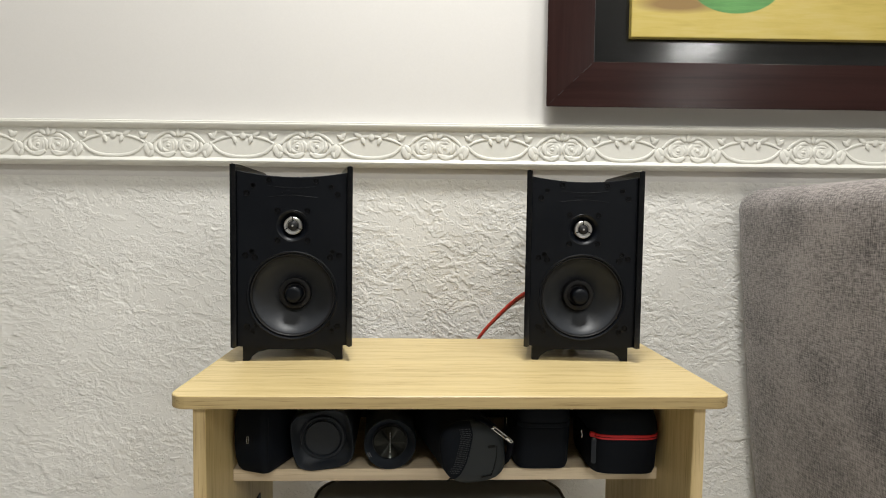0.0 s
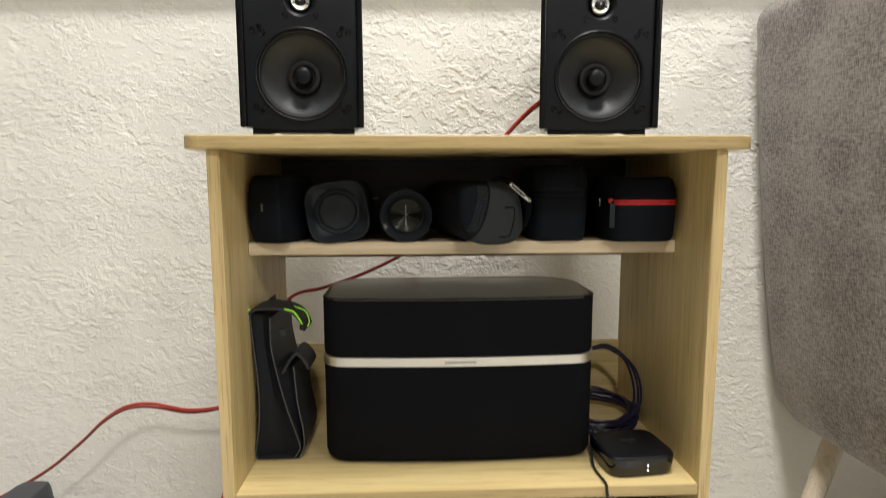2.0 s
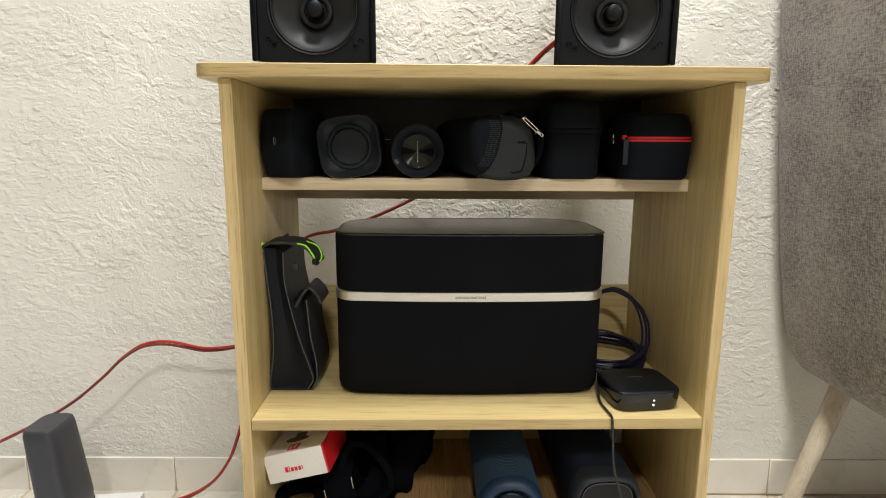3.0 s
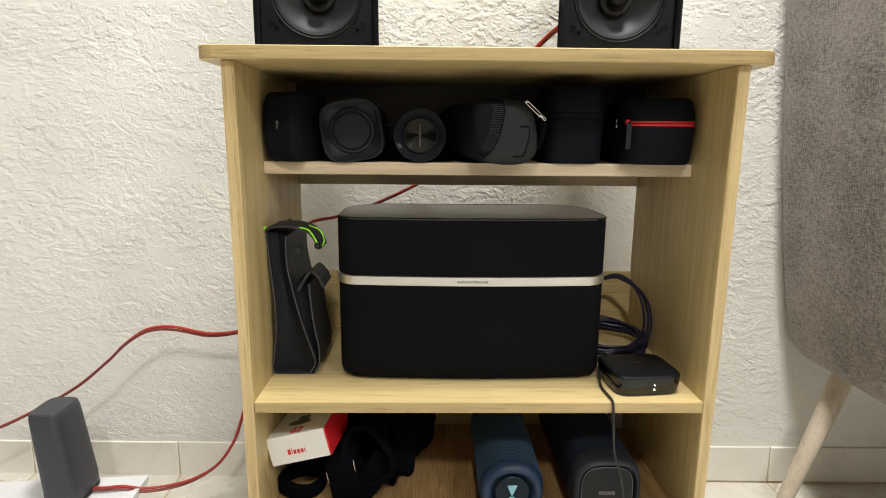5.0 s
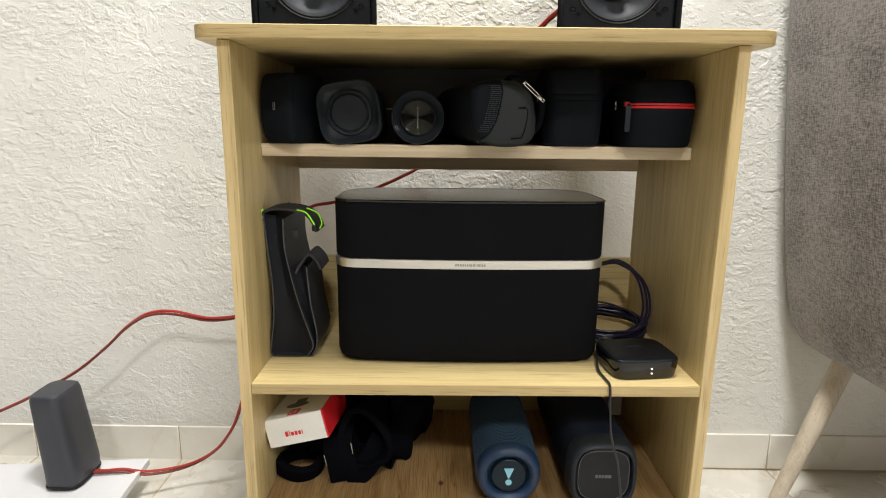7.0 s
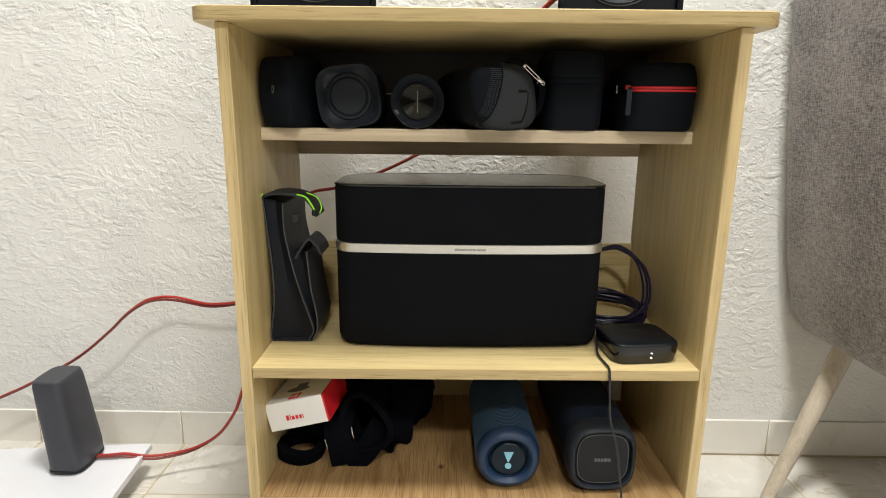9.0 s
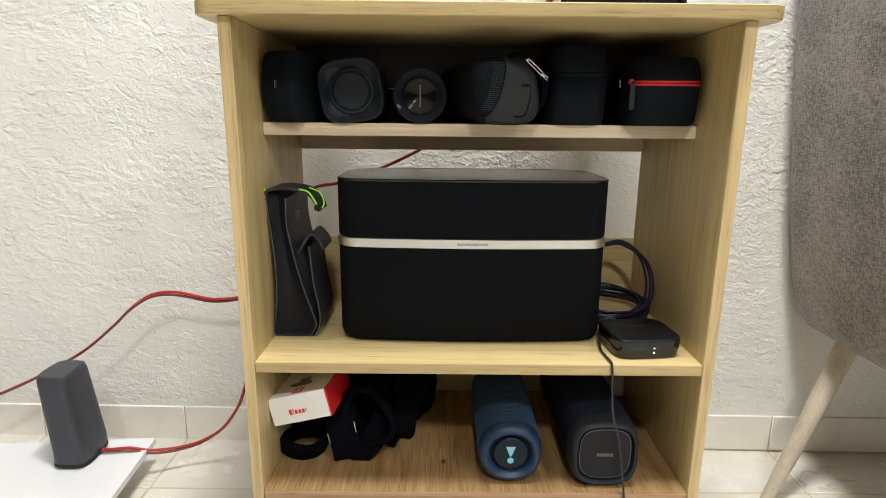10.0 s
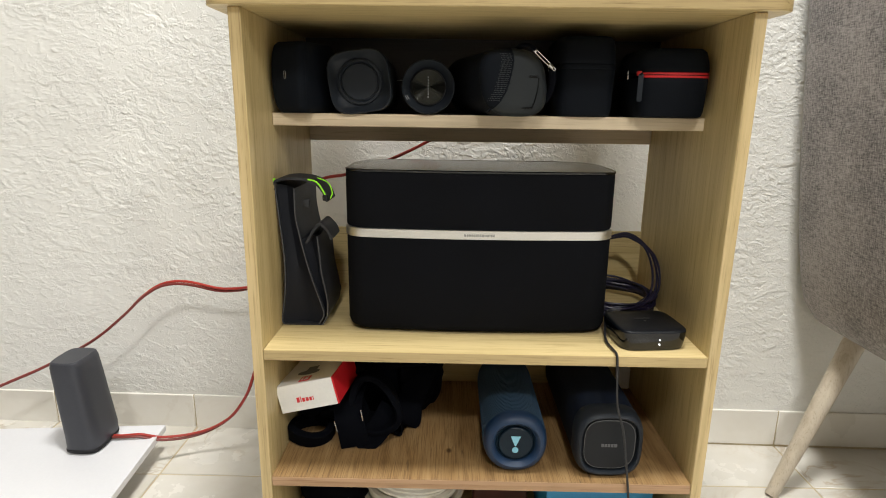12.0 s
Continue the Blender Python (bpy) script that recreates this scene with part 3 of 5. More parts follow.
def rose_head(bm, cu, cv, mirror, rnd):
    """A flat open rose: a low boss, three uneven rings of petals and a bud."""
    blob(bm, (cu, 0.0022, cv), (0.0205, 0.0040, 0.0200), 20, 0.10, 90.0)
    for count, r, span, thick in ((2, 0.0058, 2.5, 0.0030), (3, 0.0115, 1.9, 0.0036), (4, 0.0172, 1.45, 0.0042)):
        start = rnd.uniform(0, 6.28)
        for k in range(count):
            a0 = start + mirror * 2 * math.pi * k / count
            n = 11
            pts, radii = [], []
            for i in range(n):
                w = i / (n - 1)
                q = a0 + mirror * span * (w - 0.5)
                rr = r * (1 + 0.16 * (w - 0.5) + rnd.uniform(-0.03, 0.03))
                pts.append((cu + rr * math.cos(q), -0.0006 + 0.0018 * (1 - math.sin(math.pi * w)), cv + rr * math.sin(q)))
                radii.append(thick * (0.35 + 0.65 * math.sin(math.pi * w)))
            tube(bm, pts, radii, 8, (1, 0.8, 1))
    blob(bm, (cu, -0.0010, cv), (0.0042, 0.0044, 0.0038), 12)


def leaf(bm, u, v, ang, size, fat=0.45):
    made = bmesh.ops.create_uvsphere(bm, u_segments=12, v_segments=8, radius=1)["verts"]
    for w in made:
        q = w.co.copy()
        taper = 1 - 0.75 * max(0, q.x) ** 1.6
        x, z, y = q.x * size * 1.15, q.z * size * fat * 1.35 * taper, q.y * 0.0042
        w.co = Vector((u + x * math.cos(ang) - z * math.sin(ang), y - 0.0008, v + x * math.sin(ang) + z * math.cos(ang)))


def arc(bm, pts, r):
    line = smooth_line([(a, 0, b) for a, b in pts], 7)
    n = len(line)
    tube(bm, line, [r * (0.55 + 0.45 * math.sin(math.pi * (0.12 + 0.76 * i / (n - 1)))) for i in range(n)], 7, (1, 0.9, 1))


petals = random.Random(8)
bm = bmesh.new()
for side in (-1, 1):
    rose_head(bm, side * 0.0200, -0.003, side, petals)
    arc(bm, [(side * 0.004, 0.020), (side * 0.022, 0.0235), (side * 0.040, 0.014), (side * 0.052, 0.002)], 0.0036)
    arc(bm, [(side * 0.006, -0.016), (side * 0.020, -0.0235), (side * 0.038, -0.019)], 0.0044)
    arc(bm, [(side * 0.044, 0.004), (side * 0.047, -0.008), (side * 0.039, -0.018)], 0.0042)
    leaf(bm, side * 0.011, 0.0215, math.pi / 2 - side * 0.9, 0.008)
leaf(bm, 0, 0.0225, math.pi / 2, 0.008)
rose_mesh = finish("rose", bm, moulding_white, 60)
bm = bmesh.new()
arc(bm, [(-0.066, 0.004), (-0.046, -0.015), (-0.018, -0.0235), (0.018, -0.0235), (0.046, -0.015), (0.066, 0.004)], 0.0038)
arc(bm, [(-0.069, -0.002), (-0.048, 0.010), (-0.022, 0.017), (0, 0.019), (0.022, 0.017), (0.048, 0.010), (0.069, -0.002)], 0.0032)
for side in (-1, 1):
    for u, v, ang, size in ((0.028, 0.022, 0.5, 0.0085), (0.016, 0.0095, -1.9, 0.0075), (0.056, 0.020, 2.2, 0.008), (0.062, 0.0165, 0.6, 0.0085),
                            (0.068, -0.013, -1.3, 0.012), (0.075, -0.007, -0.9, 0.010), (0.076, -0.019, -1.9, 0.008)):
        leaf(bm, side * u, v, ang if side > 0 else math.pi - ang, size)
leaf(bm, 0, 0.0185, math.pi / 2, 0.0075, 0.7)
vine_mesh = finish("vine", bm, moulding_white, 60)
for k in range(-5, 6):
    shared("rose", rose_mesh, dado, Matrix.Translation((-0.0207 + 0.2380 * k, FIELD, MZ)) @ Matrix.Diagonal((0.92, 0.46, 0.92, 1)))
    shared("vine", vine_mesh, dado, Matrix.Translation((-0.0207 + 0.2380 * (k + 0.5), FIELD, MZ)) @ Matrix.Diagonal((0.92, 0.46, 0.92, 1)))

# ---- shelf unit ----
UL, UR, PT = -0.316, 0.2935, 0.0147
IL, IR = UL + PT, UR - PT
TOP_Z, TOP_T = 0.8690, 0.0155
BACK_Y, END_Y = 0.2955, 0.3040


def top_board(bm, x0, x1, y0, y1, z0, z1, r):
    line = []
    for cx, cy, a0 in ((x1 - 0.002, y1 - 0.002, 0), (x0 + 0.002, y1 - 0.002, 90), (x0 + r, y0 + r, 180), (x1 - r, y0 + r, 270)):
        rr = r if a0 >= 180 else 0.002
        for i in range(7):
            a = radians(a0 + 15 * i)
            line.append((cx + rr * math.cos(a), cy + rr * math.sin(a)))
    cx, cy = (x0 + x1) / 2, (y0 + y1) / 2
    e = 0.0006

    def ring(z, inset):
        return [(x - math.copysign(inset, x - cx), y - math.copysign(inset, y - cy), z) for x, y in line]

    return loft(bm, [ring(z0, e), ring(z0 + e, 0), ring(z1 - e, 0), ring(z1, e)])


unit = thing("shelf_unit", "light oak laminate shelf unit with an overhanging top", "shelf unit")
part("tabletop", top_board(bmesh.new(), -0.3415, 0.3220, -0.0105, 0.3060, TOP_Z - TOP_T, TOP_Z, 0.020), oak_x, unit)
part("edge_strip", top_board(bmesh.new(), -0.3420, 0.3225, -0.0111, 0.3056, TOP_Z - TOP_T + 0.0004, TOP_Z - 0.0005, 0.0205), oak_edge_x, unit)
for x in (UL, UR - PT):
    part("side_panel", slab(x, x + PT, 0.0, END_Y, FLOOR, TOP_Z - TOP_T - 0.0004, 0.0009), oak_z, unit)
    part("edge_strip", slab(x + 0.0004, x + PT - 0.0004, -0.0010, -0.0001, FLOOR + 0.001, TOP_Z - TOP_T - 0.001, 0.0003), oak_edge_z, unit)
part("upper_shelf", slab(IL + 0.0004, IR - 0.0004, 0.0956, BACK_Y, 0.7185, 0.7353, 0.0008), oak_pale, unit, "pale greyish oak upper shelf")
part("middle_shelf", slab(IL + 0.0004, IR - 0.0004, 0.0, BACK_Y, 0.4193, 0.4341, 0.0008), oak_x, unit)
part("lower_shelf", slab(IL + 0.0004, IR - 0.0004, 0.0, BACK_Y, 0.2300, 0.2447, 0.0008), oak_dark, unit, "brown oak lower shelf with strong grain")
part("edge_strip", slab(IL + 0.001, IR - 0.001, -0.0010, -0.0001, 0.2305, 0.2442, 0.0003), oak_dark_edge, unit)
part("edge_strip", slab(IL + 0.001, IR - 0.001, -0.0010, -0.0001, 0.4198, 0.4336, 0.0003), oak_edge_x, unit)
part("bottom_board", slab(IL + 0.0004, IR - 0.0004, 0.005, BACK_Y, 0.095, 0.110, 0.0008), oak_x, unit)
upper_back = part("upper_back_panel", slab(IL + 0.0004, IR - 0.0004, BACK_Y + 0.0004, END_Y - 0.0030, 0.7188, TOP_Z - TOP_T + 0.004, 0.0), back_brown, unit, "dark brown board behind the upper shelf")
# unseen pale sheet, added to throw light back onto the wall behind the unit
part("backing_sheet", slab(IL + 0.0004, IR - 0.0004, END_Y - 0.0029, END_Y - 0.0003, 0.7188, TOP_Z - TOP_T + 0.004, 0.0), oak_pale, upper_back, "unseen pale sheet added behind the back board to bounce light onto the wall")
part("metal_strip", slab(-0.1580, -0.1410, BACK_Y - 0.0012, BACK_Y + 0.0002, 0.7875, 0.7888, 0.0002), silver, unit)
part("rear_rail", slab(IL + 0.0004, IR - 0.0004, BACK_Y + 0.0004, END_Y - 0.0003, 0.6888, 0.7184, 0.0006), oak_pale, unit)
part("lower_back_panel", slab(IL + 0.0004, IR - 0.0004, BACK_Y + 0.0004, END_Y - 0.0003, 0.097, 0.5373, 0.0006), oak_x, unit)

# ---- loudspeakers on top ----
FACE = pose(0, 0, 0, 90)


def screw_mesh(name, r):
    bm = bmesh.new()
    lathe(bm, [(r * 1.18, 0.0001), (r * 1.10, 0.0007), (r * 0.98, 0.0006), (r * 0.90, -0.0001), (r * 0.5, 0.0), (r * 0.42, -0.0004), (0.0, -0.0004)], 18, FACE)
    return finish(name, bm, screw_black)


def bookshelf_speaker(m):
    sp = thing("bookshelf_speaker", "black bookshelf loudspeaker without grille, standing on the oak top", "loudspeaker", m, "speakers on the top")
    # body: hollow-curved top, narrower towards the back

    def section(y, half, top, dip):
        pts = [(half * u, y, 0.0228 - 0.0036 * (1 - u * u)) for u in (-1, -0.75, -0.5, -0.25, 0, 0.25, 0.5, 0.75, 1)]
        for i in range(13):
            u = 1 - 2 * i / 12
            pts.append((half * u, y, top - dip * (1 - u * u)))
        return pts

    part("cabinet", loft(bmesh.new(), [section(0.014, 0.0775, 0.2755, 0.0080), section(0.10, 0.056, 0.2735, 0.0060), section(0.150, 0.044, 0.268, 0.004)], False), cabinet_black, sp)
    baffle = part("baffle", loft(bmesh.new(), [section(0.0, 0.0765, 0.2745, 0.0080), section(0.0012, 0.0775, 0.2755, 0.0080), section(0.0138, 0.0775, 0.2755, 0.0080)]), cabinet_black, sp)
    tool = bmesh.new()
    for z, r in ((0.0965, 0.0610), (0.1975, 0.0222)):
        lathe(tool, [(r, -0.05), (r, 0.05)], 56, pose(0, 0, z, 90), True)
    cut_holes(baffle, tool)
    for side in (-1, 1):
        bm = bmesh.new()
        xa, loaf_speaker = side * 0.0778, side * 0.0858
        rings = []
        for x, grow in ((xa, 0.0), ((xa + loaf_speaker) / 2, 0.0012), (loaf_speaker, 0.0)):
            k = 0.0 if grow else 0.0012
            rings.append([(x, -0.0065 + k, 0.0215 + k), (x * 0.72, 0.125, 0.024), (x * 0.66, 0.150, 0.035), (x * 0.66, 0.150, 0.262),
                          (x * 0.76, 0.11, 0.2795), (x * 0.97, 0.014, 0.2855 - k), (x, -0.0065 + k, 0.2845 - k)])
        part("side_fin", loft(bm, rings), gloss_black, sp, "glossy black side fin")
    # woofer
    bm = bmesh.new()
    lathe(bm, [(0.0648, 0.0), (0.0646, 0.0010), (0.0635, 0.0016), (0.0618, 0.0010), (0.0607, -0.004), (0.0602, -0.0135), (0.0650, -0.0135)], 64, pose(0, 0, 0.0965, 90))
    part("woofer_ring", bm, cabinet_black, sp)
    bm = bmesh.new()
    roll = [(0.0610 - 0.0034 * i / 8, -0.0025 + 0.0016 * math.sin(math.pi * i / 8)) for i in range(9)]
    lathe(bm, roll + [(0.0566, -0.006), (0.0600, -0.012)], 64, pose(0, 0, 0.0965, 90))
    part("surround", bm, rubber, sp)
    bm = bmesh.new()
    cone = [(0.0580 - (0.0580 - 0.0200) * i / 14, -0.0030 - 0.036 * (i / 14) ** 0.72) for i in range(15)]
    lathe(bm, cone + [(0.0, -0.0392)], 64, pose(0, 0, 0.0965, 90))
    part("cone", bm, cone_mat, sp, "dark grey woofer cone")
    bm = bmesh.new()
    lathe(bm, [(0.0240, -0.0390), (0.0236, -0.0262), (0.0226, -0.0236), (0.0200, -0.0228), (0.0168, -0.0238), (0.0150, -0.0275), (0.0, -0.030)], 40, pose(0, 0, 0.0965, 90))
    part("cone_collar", bm, rubber, sp)
    bm = bmesh.new()
    lathe(bm, [(0.0124, -0.034), (0.0122, -0.0110), (0.0116, -0.0080), (0.0100, -0.0066), (0.0060, -0.0062), (0.0, -0.0060)], 32, pose(0, 0, 0.0965, 90))
    part("phase_plug", bm, cabinet_black, sp)
    # tweeter
    bm = bmesh.new()
    lathe(bm, [(0.0232, 0.0), (0.0228, 0.0003), (0.0218, 0.0), (0.0204, -0.0010), (0.0184, -0.0030), (0.0164, -0.0058), (0.0150, -0.0088), (0.0142, -0.0112), (0.0130, -0.0120), (0.0130, -0.0128), (0.0200, -0.0128)], 48, pose(0, 0, 0.1975, 90))
    part("tweeter_horn", bm, cabinet_black, sp)
    tw = part("tweeter", lathe(bmesh.new(), [(0.0131, -0.011), (0.0131, -0.0028), (0.0120, -0.0018), (0.0090, -0.0022), (0.0080, -0.0040), (0.0, -0.006)], 48, pose(0, 0, 0.1975, 90)), tweeter_silver, sp, "silver tweeter ring")
    part("dome", lathe(bmesh.new(), [(0.0076, -0.008), (0.0074, -0.0035), (0.0055, -0.0015), (0.0028, -0.0003), (0.0, 0.0)], 32, pose(0, 0, 0.1975, 90)), rubber, tw, "black dome with a pale centre point")
    part("dome_point", lathe(bmesh.new(), [(0.0017, -0.0004), (0.0012, 0.0006), (0.0, 0.0009)], 14, pose(0, 0, 0.1975, 90)), print_grey, tw)
    for a in (90, 205, 335):
        bm = bmesh.new()
        box(bm, 0.0060, 0.0128, -0.0006, 0.0006, -0.0046, -0.0018)
        bm.transform(pose(0, 0, 0.1975, 90) @ pose(0, 0, 0, 0, 0, a))
        part("bridge", bm, gloss_black, tw)
    # faint raised mark between two thin curved lines under the top edge
    for z, bend in ((0.2525, 0.002), (0.2405, -0.002)):
        bm = bmesh.new()
        tube(bm, smooth_line([(-0.035, -0.0001, z + bend), (0, -0.0001, z - bend * 0.4), (0.035, -0.0001, z + bend)], 8), 0.00035, 6)
        part("trim_line", bm, cabinet_black, sp)
    part("mark", slab(-0.016, 0.016, -0.0003, 0.0005, 0.2450, 0.2480, 0.0001), cabinet_black, sp)
    big, small = screw_mesh("screw", 0.0036), screw_mesh("screw", 0.0030)
    places = [(-0.064, 0.2435), (0.064, 0.2435), (-0.033, 0.2625), (0.033, 0.2625), (-0.066, 0.1550), (0.066, 0.1550), (-0.053, 0.1520), (0.053, 0.1520),
              (-0.064, 0.0515), (0.064, 0.0515), (-0.050, 0.0545), (0.050, 0.0545)]
    for x, z in places:
        shared("screw", big, sp, Matrix.Translation((x, -0.0002, z)))
    for x, z in ((-0.021, 0.2190), (0.021, 0.2190), (-0.021, 0.1765), (0.021, 0.1765)):
        shared("screw", big, sp, Matrix.Translation((x, -0.0002, z)))
    for x, z in ((-0.055, 0.2545), (0.055, 0.2545), (-0.057, 0.1605), (0.057, 0.1605), (-0.056, 0.0455), (0.056, 0.0455)):
        shared("grille_socket", small, sp, Matrix.Translation((x, -0.0004, z)))
    # foot: an arched bridge in front, a short post behind
    bm = bmesh.new()
    line = [(-0.0715, 0.0), (-0.062, 0.0), (-0.059, 0.006), (-0.050, 0.0125), (-0.035, 0.0165), (0.035, 0.0165), (0.050, 0.0125), (0.059, 0.006), (0.062, 0.0), (0.0715, 0.0), (0.0715, 0.0222), (-0.0715, 0.0222)]
    loft(bm, [[(x, y, z) for x, z in line] for y in (0.006, 0.016)])
    part("foot", bm, cabinet_black, sp)
    for x in (-0.012, 0.012):
        part("rear_post", slab(x - 0.005, x + 0.005, 0.115, 0.130, 0.0, 0.0228, 0.001), cabinet_black, sp)
    return sp


left_speaker = bookshelf_speaker(pose(-0.2335, 0.148, TOP_Z + 0.0001, 0, 0, 4.0) @ Matrix.Scale(0.978, 4))
copy_thing(left_speaker, pose(0.1830, 0.152, TOP_Z + 0.0001, 0, 0, -4.0))

# ---- upper shelf ----
S1 = 0.7355


def end_speaker(name, label, m, a, b, e, length, roll, skin, disc, disc_r):
    """A lying portable speaker that shows its end: rounded body and a round radiator in a dished end."""
    sp = thing(name, label, "speaker", m)
    outline = squircle(a, b, e, 56)
    rot = Matrix.Rotation(radians(roll), 3, "Y")

    def ring(y, k):
        return [rot @ Vector((x * k, y, z * k)) for x, z in outline]

    def circle(y, r):
        return [rot @ Vector((r * math.cos(2 * math.pi * i / 56), y, r * math.sin(2 * math.pi * i / 56))) for i in range(56)]

    rings = [circle(0.0125, disc_r * 1.30), circle(0.0115, disc_r * 1.36), ring(0.0085, 0.80), ring(0.0048, 0.87), ring(0.0016, 0.925), ring(0.0003, 0.955), ring(0.0010, 0.978), ring(0.0045, 0.994), ring(0.014, 1.0), ring(length - 0.012, 1.0), ring(length - 0.003, 0.97), ring(length, 0.9)]
    bm = loft(bmesh.new(), rings)
    bm.transform(Matrix.Translation((0, 0, b)))
    body = part("body", bm, skin, sp)
    rad = part("radiator", lathe(bmesh.new(), [(disc_r * 1.28, -0.0125), (disc_r * 1.24, -0.0098), (disc_r * 1.12, -0.0090), (disc_r * 1.05, -0.0112), (disc_r, -0.0106), (disc_r * 0.97, -0.0082), (0.0, -0.0076)], 56, pose(0, 0, b, 90)), disc, sp)
    return sp, body, rad


# bulky black speaker standing edge on, with a small charging socket in one face
sp = thing("portable_speaker", "black rounded portable speaker with a charging socket", "speaker", pose(-0.2585, 0.117, S1, 0, 0, -21))
plan = rounded(0.0560, 0.090, 0.0125, 7)
bm = loft(bmesh.new(), [[(x * k, y * k, z) for x, y in plan] for z, k in ((0.0, 0.72), (0.0015, 0.80), (0.008, 0.90), (0.020, 0.965), (0.036, 0.995), (0.046, 1.0), (0.062, 0.99), (0.076, 0.955), (0.085, 0.89), (0.0890, 0.80), (0.0897, 0.70))])
part("body", bm, case_cloth, sp)
bm = bmesh.new()
tube(bm, [(0.0262, -0.0385, 0.012), (0.0275, -0.0412, 0.030), (0.0279, -0.0420, 0.046), (0.0275, -0.0412, 0.064), (0.0262, -0.0388, 0.078)], 0.0007, 6)
part("seam", bm, case_cloth, sp)
bm = bmesh.new()
line = rounded(0.0026, 0.0095, 0.0011, 4)
tube(bm, [(-0.0010 + x, -0.0451, 0.0478 + z) for x, z in line + line[:1]], 0.0002, 6)
part("charging_socket", bm, silver, sp, "bright rim of a charging socket")
part("socket_cover", slab(-0.0020, 0.0, -0.0452, -0.042, 0.0434, 0.0522, 0.0005), gloss_black, sp)

sp, body, rad = end_speaker("portable_speaker", "charcoal portable speaker with a round bass radiator in its end", pose(-0.1821, 0.0900, S1, 0, 0, 2), 0.0415, 0.0410, 3.6, 0.17, -8.0, charcoal_rubber, charcoal_rubber, 0.0235)
sp, body, rad = end_speaker("portable_speaker", "round black portable speaker with a spun metal disc in its end", pose(-0.0908, 0.0900, S1, 0, 0, 3), 0.0355, 0.0355, 2.0, 0.16, 0.0, charcoal_rubber, rubber, 0.0188)
grooves = [(0.0222, -0.0095), (0.0220, -0.0070)] + [(0.0218 - 0.0218 * i / 252, -0.0070 + 0.00007 * math.cos(2 * math.pi * i / 6)) for i in range(253)]
part("metal_disc", lathe(bmesh.new(), grooves, 72, pose(0, 0, 0.0355, 90)), spun_metal, rad, "turned dark metal disc")
for i in range(8):
    part("letter_bar", slab(-0.0006, 0.0006, 0.0064, 0.0075, 0.0355 + 0.0135 - i * 0.0036 - 0.0023, 0.0355 + 0.0135 - i * 0.0036, 0.0001), print_grey, rad)
for k in (0.0, 0.0022):
    bm = bmesh.new()
    tube(bm, [(-0.0305 + k, 0.0006, 0.0240 + 0.3 * k), (-0.0270 + k, 0.0006, 0.0185 + 0.3 * k)], 0.0004, 6)
    part("logo_bar", bm, print_grey, body)

# grey speaker with strap and snap hook, its front hanging a little over the shelf edge
sp = thing("portable_speaker", "grey-green silicone speaker with perforated grille and a strap", "speaker", pose(0.0205, 0.0455, S1, 0, 0, 15))
line = squircle(0.0440, 0.0412, 2.8, 56)


def lean(z):
    return 0.006 * (z / 0.04)


LEVELS = [(0.0022 * (1 - math.cos(f * math.pi / 2)) * 5.5 if f < 1 else 0.0121, math.sin(math.pi / 2 * (0.40 + 0.60 * f))) for f in [q / 16 for q in range(17)]]


def cap(bm, lift, keep=None):
    """The dished front of the speaker; keep picks the stretch that the grille covers."""
    wide = squircle(0.0440, 0.0412, 2.8, 96)
    rings = [[(x * k - lean(z), y - lift, z * k) for x, z in wide] for y, k in LEVELS]
    rings = [[(p[0] * f - 0.0, rings[0][0][1] + 0.0, p[2] * f) for p in rings[0]] for f in (0.12, 0.35, 0.6, 0.8, 0.92)] + rings
    loft(bm, rings, True, False)
    if keep:
        gone = [f for f in bm.faces if not keep(f.calc_center_median())]
        bmesh.ops.delete(bm, geom=gone, context="FACES")
    bm.transform(Matrix.Translation((0, 0, 0.0405)))
    return bm


def grille_side(z):
    stops = ((-0.041, -0.046), (-0.036, -0.034), (-0.030, -0.027), (-0.023, -0.021), (-0.010, -0.0135), (0.004, -0.0095), (0.018, -0.0065), (0.026, -0.0055), (0.041, -0.0075))
    for (z0, x0), (z1, x1) in zip(stops, stops[1:]):
        if z0 <= z <= z1:
            return x0 + (x1 - x0) * (z - z0) / (z1 - z0)
    return -1.0


part("face", cap(bmesh.new(), 0.0), grey_silicone, sp)
bm = loft(bmesh.new(), [[(x * k - lean(z), y, z * k) for x, z in line] for y, k in ((0.0115, 0.985), (0.0122, 1.0), (0.16, 1.0), (0.18, 0.95), (0.19, 0.8))])
bm.transform(Matrix.Translation((0, 0, 0.0405)))
body = part("body", bm, case_cloth, sp)
grille = part("grille", cap(bmesh.new(), 0.0007, lambda c: c.x < grille_side(c.z)), case_cloth, sp, "black perforated grille")
hole = finish("grille_hole", lathe(bmesh.new(), [(0.00070, 0.0), (0.00055, 0.0004), (0.0, 0.0004)], 6, FACE), hole_grey, 0)
for i in range(24):
    for j in range(8):
        z = -0.022 + 0.0024 * i
        x = grille_side(z) - 0.0018 - 0.0018 * j - 0.0009 * (i % 2)
        q = max(abs((x + lean(z)) / 0.0425) ** 3 + abs(z / 0.0405) ** 3, 0.001) ** (1 / 3)
        f = max(0.0, min(1.0, (math.asin(min(1, q)) / (math.pi / 2) - 0.40) / 0.60))
        shared("grille_hole", hole, grille, Matrix.Translation((x, 0.0121 * (1 - math.cos(f * math.pi / 2)) - 0.0008, 0.0405 + z)))
ridge = []
